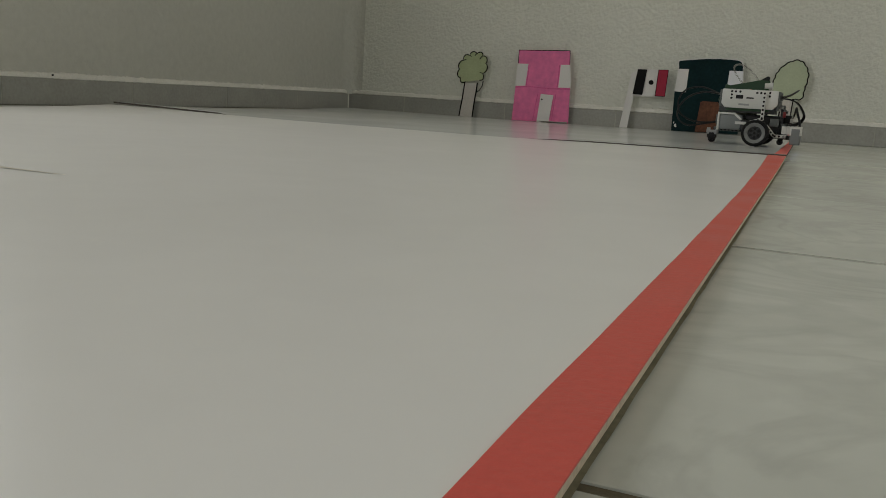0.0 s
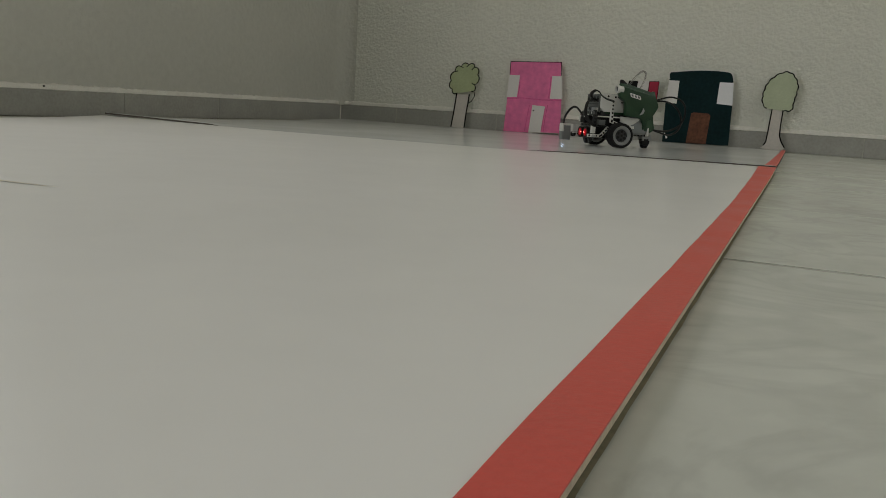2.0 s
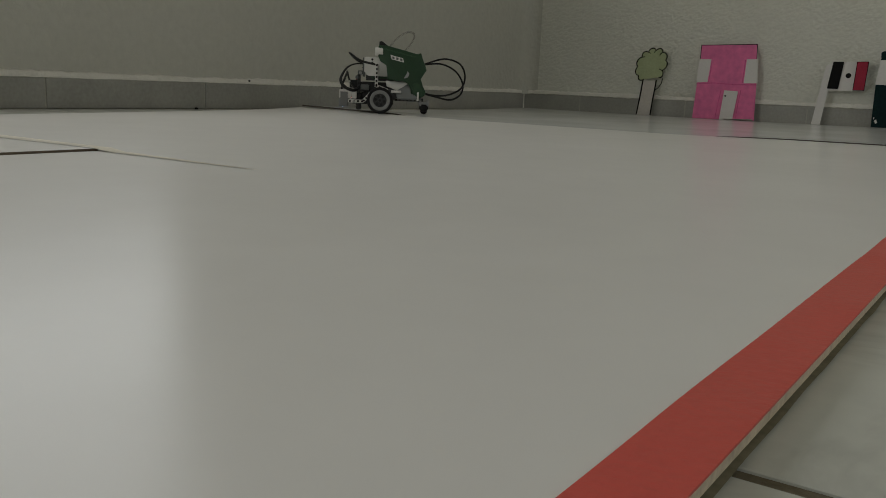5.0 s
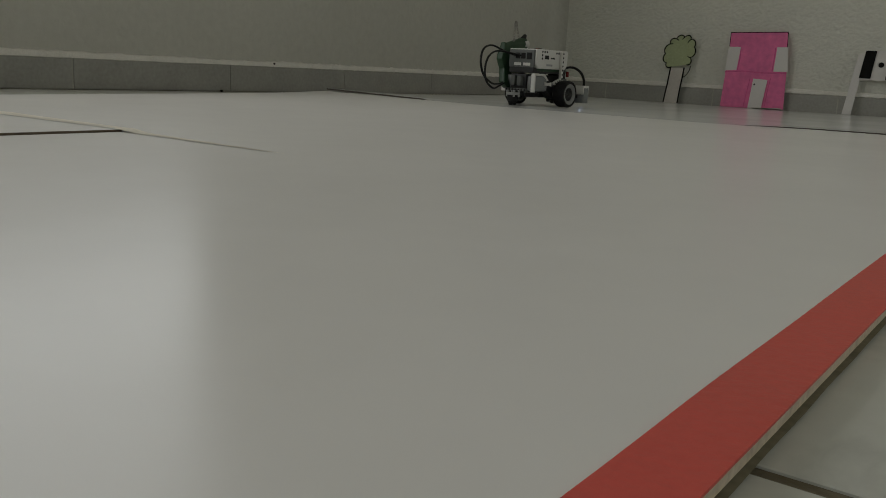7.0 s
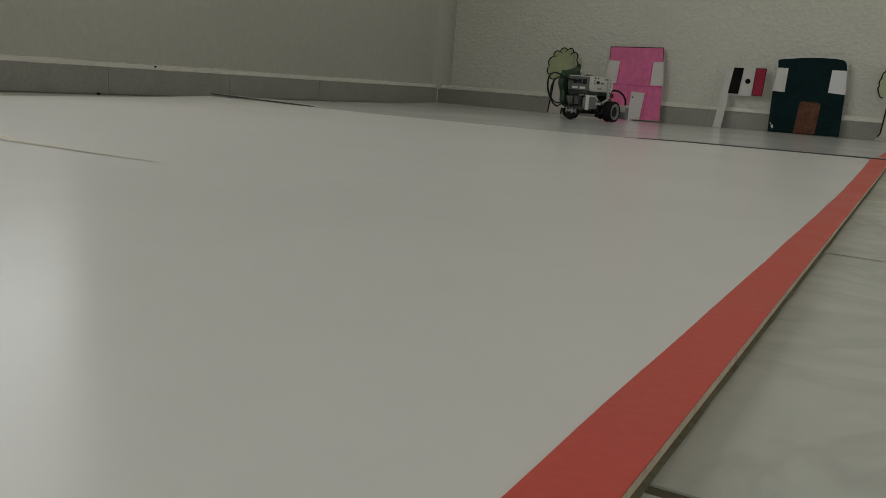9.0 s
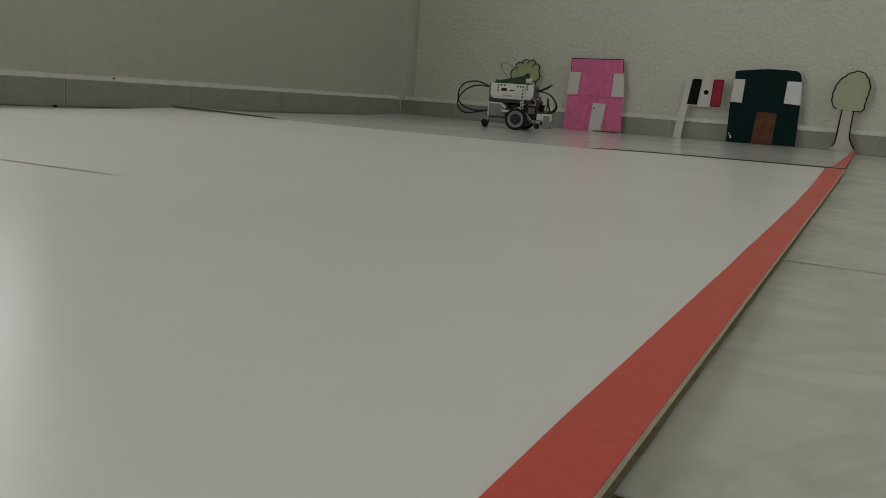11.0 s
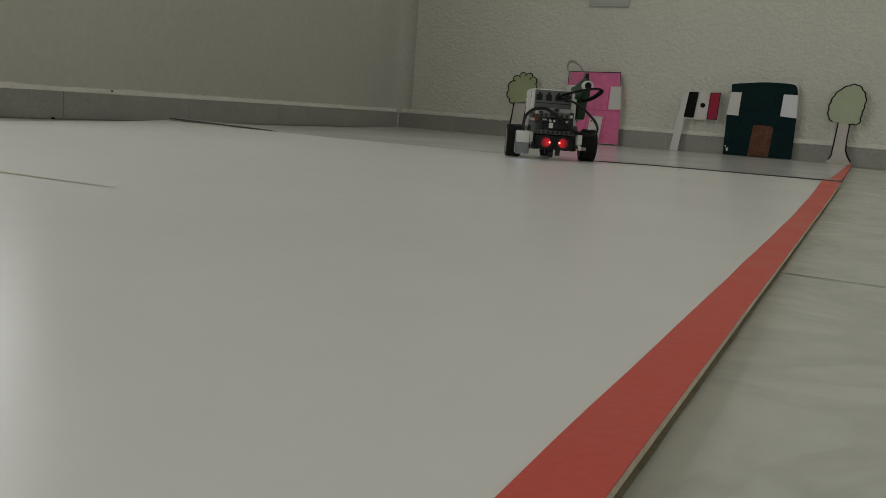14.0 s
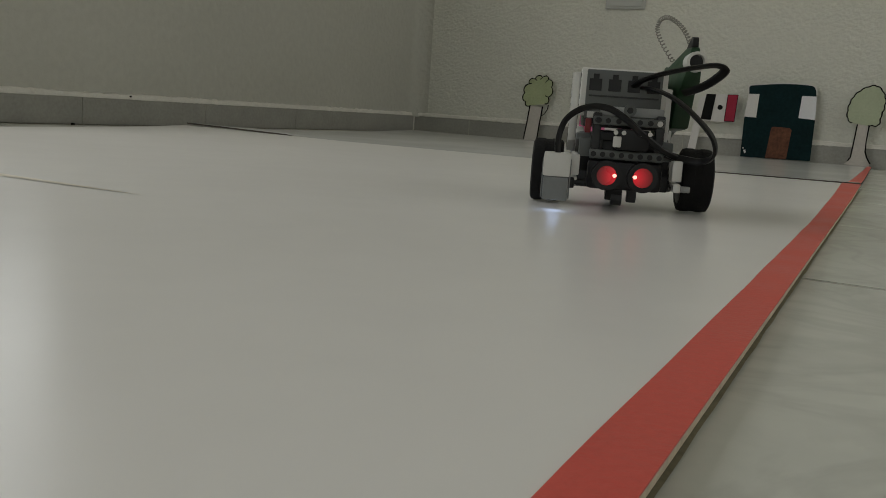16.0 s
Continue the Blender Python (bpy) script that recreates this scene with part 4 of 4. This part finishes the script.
def sensors(root):
    u = mm_part("distance_sensor", box(bmesh.new(), 39, 54, -31, 31, 18, 42, 4), M_BLACK, root, "black distance sensor with two lit red eyes", smooth=True)
    for s in (-1, 1):
        e = mm_part("eye", cyl(bmesh.new(), (47, s * 14.8, 30), (1, 0, 0), 12.4, 14, seg=32), M_BLACK, u, "round black eye housing", smooth=True)
        mm_part("lens", cyl(bmesh.new(), (60.2, s * 14.8, 30), (1, 0, 0), 8.7, 1.0, 8.0, seg=28), M_EYE, e, "glowing red lens", smooth=True, origin=(60.2, s * 8.6, 30))
        mm_part("light_core", cyl(bmesh.new(), (61.0, s * 8.4, 30.3), (1, 0, 0), 1.9, 0.7, 1.0, seg=12), M_EYEHOT, e, "bright red light")
    mm_part("chin", prism(bmesh.new(), ((42, 18.5), (53, 18.5), (50, 9), (45, 9)), -14, 0, 0.8), M_BLACK, u)
    mm_part("chin", prism(bmesh.new(), ((40, 18.5), (50, 18.5), (48, 8), (42, 8)), 4, 12, 0.8), M_DARK, u)
    mm_part("skid", cyl(bmesh.new(), (46, -9, 11), (0, 1, 0), 6.5, 9, seg=16), M_DARK, u, "dark rounded skid", smooth=True)
    c = mm_part("colour_sensor", box(bmesh.new(), 69, 91, -67, -45.5, 28, 47, 1.4), M_WHITE, root, "white and grey light sensor pointing at the floor", smooth=True)
    mm_part("sensor_head", box(bmesh.new(), 69.6, 90.4, -66.4, -46.1, 9.0, 27.8, 1.2), M_MIDGREY, c, "grey sensor head", smooth=True)
    for y in (-67.3, -45.2):
        mm_part("side_panel", box(bmesh.new(), 71.5, 88.0, y - 0.5, y + 0.5, 10.5, 42, 0.4), M_MIDGREY, c, "grey side panel")
    mm_part("sensor_light", cyl(bmesh.new(), (82, -56, 8.95), (0, 0, -1), 5.2, 0.12, seg=20), M_LED, c, "glowing white light")
    mm_part("sensor_arm", box(bmesh.new(), 60, 70, -47.5, -38, 29, 46, 1.5), M_WHITE, c, "white sensor arm", smooth=True)
    mm_part("sensor_pin", cyl(bmesh.new(), (65, -54, 23), (0, 1, 0), 3.0, 22, seg=12), M_BLACK, c)
    mm_part("sensor_clip", box(bmesh.new(), 60, 69.5, -47, -41, 18, 27, 1.5), M_BLACK, c)


def shear(p):
    """The green toy stands askew, its back end nearer to the brick, and narrows to the top."""
    x, y, z = p
    slim = 1.0 - 0.6 * min(max((z - 112) / 34, 0.0), 1.0)
    y = 54 + (y - 54) * slim + 0.10 * (min(x, 20) - 10) - (0.35 * (78 - z) if z < 78 else 0.0)
    return Vector((x, y, z))


def toy(root):
    out = [(5, 143), (-14, 143), (-78, 128), (-86, 131), (-90, 118), (-97, 102), (-99, 95), (-92, 84), (-87, 76), (-93, 60), (-99, 49), (-97, 41), (-86, 34), (-74, 33),
           (-66, 36), (-66, 54), (-60, 65), (-52, 69), (-16, 72), (-12, 102), (0, 109), (6, 120), (7, 134)]
    bm = prism(bmesh.new(), out, 46, 62, 2.0)
    for v in bm.verts:
        v.co = shear(v.co)
    g = mm_part("toy_blaster", bm, M_GREEN, root, "dark green plastic toy blaster with a grip", smooth=True)
    bm = bmesh.new()
    rings = []
    for r, x in ((8.0, -4), (8.8, 6), (8.8, 12), (6.4, 12.6), (5.8, 6)):
        rings.append([bm.verts.new((x, 53.6 + 0.12 * (x - 2) + r * math.cos(2 * math.pi * k / 28), 130 + r * math.sin(2 * math.pi * k / 28))) for k in range(28)])
    for p, q in zip(rings, rings[1:]):
        for k in range(28):
            bm.faces.new((p[k], p[(k + 1) % 28], q[(k + 1) % 28], q[k]))
    mm_part("muzzle_ring", bm, M_WHITE, g, "white ring at the muzzle", smooth=True)
    mm_part("muzzle_bore", cyl(bmesh.new(), (6.2, 54, 130), (1, 0, 0), 6.2, 2.6, seg=24), M_BLACK, g)
    bm = prism(bmesh.new(), ((4, 151), (-1, 152), (-15, 142.5), (4, 142)), 46, 60, 1.5)
    for v in bm.verts:
        v.co = shear(v.co)
    mm_part("front_sight", bm, M_BLACK, g, "dark front sight", smooth=True)
    for s, yy in ((1, 62.4),):
        bm = prism(bmesh.new(), ((-20, 124), (-47, 118), (-50, 109), (-23, 115)), yy - 0.5, yy + 0.5)
        for v in bm.verts:
            v.co = shear(v.co)
        lab = mm_part("label_plate", bm, M_PAPER, g, "white label with three grey squares")
        bm = bmesh.new()
        for x in (-26.5, -35, -43.5):
            zc = 116.5 + (x + 35) * 0.2
            prism(bm, ((x - 2.4, zc - 3), (x + 2.4, zc - 2), (x + 2.4, zc + 3), (x - 2.4, zc + 2)), yy + 0.55, yy + 0.95)
        for v in bm.verts:
            v.co = shear(v.co)
        mm_part("print_square", bm, M_GREY, lab)
        bm = prism(bmesh.new(), ((-50, 76), (-58, 78), (-62, 86), (-58, 92), (-55, 84)), yy - 0.4, yy + 0.4)
        for v in bm.verts:
            v.co = shear(v.co)
        mm_part("trigger", bm, M_LIGHTGREY, g, "pale grey trigger")
        bm = prism(bmesh.new(), ((-84, 66), (-92, 50), (-91, 42), (-72, 38), (-70, 56), (-72, 66)), yy - 0.6, yy + 0.8, 0.6)
        for v in bm.verts:
            v.co = shear(v.co)
        mm_part("grip_panel", bm, M_GREEN2, g, "green grip panel", smooth=True)
        bm = prism(bmesh.new(), ((2, 139), (-74, 123), (-74, 120.5), (2, 136)), yy - 0.6, yy + 0.7, 0.3)
        for v in bm.verts:
            v.co = shear(v.co)
        mm_part("raised_rib", bm, M_GREEN2, g, "green raised rib", smooth=True)
    mm_part("bracket", prism(bmesh.new(), ((-64, 68), (-12, 70), (-14, 58), (-36, 50), (-50, 58)), 33, 43, 1.2), M_WHITE, root, "white bracket under the toy", smooth=True)
    # coiled cord
    line = spline([(-19, 54, 141), (-30, 50, 155), (-44, 43, 167), (-58, 34, 174), (-69, 28, 172), (-71, 27, 163), (-64, 33, 149), (-52, 42, 134)], 50)
    hel = []
    n = len(line)
    for i, p in enumerate(line):
        d = (line[min(i + 1, n - 1)] - line[max(i - 1, 0)]).normalized()
        a = d.cross(Vector((0, 1, 0.2))).normalized()
        b = d.cross(a)
        ang = i * 2 * math.pi / 10.0
        hel.append(p + a * 1.8 * math.cos(ang) + b * 1.8 * math.sin(ang))
    mm_part("coiled_cord", tube(bmesh.new(), hel, 0.58, seg=5), M_STEEL, root, "grey coiled cord standing in a loop", smooth=True)


def cables(root):
    runs = (
        ([(39, 2, 105), (50, 8, 110), (58, 24, 116), (63, 44, 121), (65, 62, 124), (61, 70, 121), (50, 64, 113), (34, 56, 107), (12, 47, 103)], (3.9, 1.6)),
        ([(39, 10, 104), (54, 16, 103), (68, 30, 97), (78, 46, 85), (84, 62, 68), (76, 67, 54), (60, 60, 47), (48, 44, 48), (46, 26, 53), (50, 10, 60)], (3.7, 1.7)),
        ([(86, -56, 44), (84, -57, 58), (78, -52, 74), (74, -38, 84), (72, -20, 85), (70, -4, 77), (66, 10, 66), (58, 28, 54), (46, 42, 48), (24, 44, 46)], (2.8, 2.0)),
        ([(-85, 8, 104), (-100, 24, 110), (-138, 32, 121), (-172, 27, 112), (-185, 22, 87), (-178, 18, 60), (-148, 20, 44), (-112, 28, 43), (-84, 32, 50)], (2.4, 2.0)),
        ([(-85, -6, 104), (-98, 16, 108), (-132, 24, 110), (-163, 20, 97), (-181, 13, 72), (-179, 9, 48), (-157, 8, 34), (-124, 18, 39), (-84, 30, 48)], (2.4, 2.0)),
    )
    for pts, (rx, ry) in runs:
        mm_part("cable", tube(bmesh.new(), spline(pts, 10), rx, ry, seg=8), M_CABLE, root, "black cable bent in a loop", smooth=True)


def build_robot():
    root = thing("robot", pose(0, 0, 0), "small wheeled construction-set robot with black cables and green toy", "robot")
    brick(root)
    motors(root)
    chassis(root)
    sensors(root)
    toy(root)
    cables(root)
    return root, wheel(root, 1), wheel(root, -1)


robot, wheel_left, wheel_right = build_robot()
build_floor_tiles()

# seconds, place of the axle's middle, heading in degrees from +x
DRIVE = [
    (0.0, -0.071, 1.876, 356), (0.3, -0.168, 1.873, 356), (0.5, -0.224, 1.874, 356), (0.8, -0.296, 1.880, 357), (1.0, -0.335, 1.884, 2),
    (1.2, -0.344, 1.880, 50), (1.5, -0.346, 1.868, 125), (1.8, -0.352, 1.860, 200), (2.0, -0.364, 1.852, 217),
    (2.5, -0.478, 1.772, 217), (3.0, -0.592, 1.650, 218), (3.5, -0.720, 1.543, 219), (4.0, -0.864, 1.478, 219), (4.5, -1.026, 1.434, 219),
    (5.0, -1.108, 1.392, 219), (5.3, -1.122, 1.380, 219), (5.8, -1.010, 1.450, 218), (6.1, -0.960, 1.480, 190), (6.4, -0.940, 1.490, 130),
    (6.7, -0.915, 1.510, 90), (7.3, -0.837, 1.615, 82), (7.5, -0.818, 1.668, 82), (8.0, -0.780, 1.805, 81), (8.5, -0.748, 1.950, 79),
    (9.0, -0.725, 2.150, 76), (9.5, -0.700, 2.320, 74), (9.8, -0.695, 2.350, 74), (10.3, -0.735, 2.180, 74), (10.7, -0.765, 2.060, 60),
    (11.0, -0.770, 2.030, 10), (11.4, -0.765, 2.015, -50), (11.8, -0.736, 1.973, -61), (12.5, -0.649, 1.800, -62), (13.0, -0.588, 1.652, -63),
    (13.5, -0.515, 1.484, -64), (14.0, -0.450, 1.340, -65), (14.5, -0.378, 1.180, -66), (15.0, -0.311, 1.005, -67), (15.5, -0.249, 0.857, -69),
    (16.0, -0.189, 0.705, -71),
]


def drive_at(t):
    """Smooth place and heading between the rows of DRIVE."""
    k = max(i for i in range(len(DRIVE) - 1) if DRIVE[i][0] <= t + 1e-9)
    p = [DRIVE[min(max(k + d, 0), len(DRIVE) - 1)] for d in (-1, 0, 1, 2)]
    (t0, t1, t2, t3), h = [r[0] for r in p], p[2][0] - p[1][0]
    u = (t - t1) / h
    out = []
    for c in (1, 2, 3):
        def slope(a, b, w):
            return (b[c] - a[c]) / w if w > 0 else 0.0
        sa, sb, sc = slope(p[0], p[1], t1 - t0), slope(p[1], p[2], h), slope(p[2], p[3], t3 - t2)
        m1 = 2 * sa * sb / (sa + sb) if sa * sb > 0 else 0.0
        m2 = 2 * sb * sc / (sb + sc) if sb * sc > 0 else 0.0
        out.append((2 * u ** 3 - 3 * u * u + 1) * p[1][c] + (u ** 3 - 2 * u * u + u) * h * m1 + (3 * u * u - 2 * u ** 3) * p[2][c] + (u ** 3 - u * u) * h * m2)
    return out


def motions():
    """The robot drives and turns; each wheel rolls by the way it covers."""
    rows, left, right = [], [], []
    turn = [0.0, 0.0]
    last = None
    for i in range(321):
        t = i * 0.05
        x, y, a = drive_at(t)
        if last:
            ahead = (x - last[0]) * math.cos(radians(a)) + (y - last[1]) * math.sin(radians(a))
            spin = radians(a - last[2]) * TRACK * MM
            turn[0] += (ahead - spin) / (AXLE_Z * MM)
            turn[1] += (ahead + spin) / (AXLE_Z * MM)
        last = (x, y, a)
        if i % 2 == 0:
            rows.append((t, pose(x, y, board_z(x, y) + 0.0004, 0, 0, a)))
        left.append((t, Matrix.Translation((0, TRACK * MM, AXLE_Z * MM)) @ Matrix.Rotation(turn[0], 4, "Y")))
        right.append((t, Matrix.Translation((0, -TRACK * MM, AXLE_Z * MM)) @ Matrix.Rotation(turn[1], 4, "Y")))
    walk(robot, rows)
    walk(wheel_left, left)
    walk(wheel_right, right)


motions()
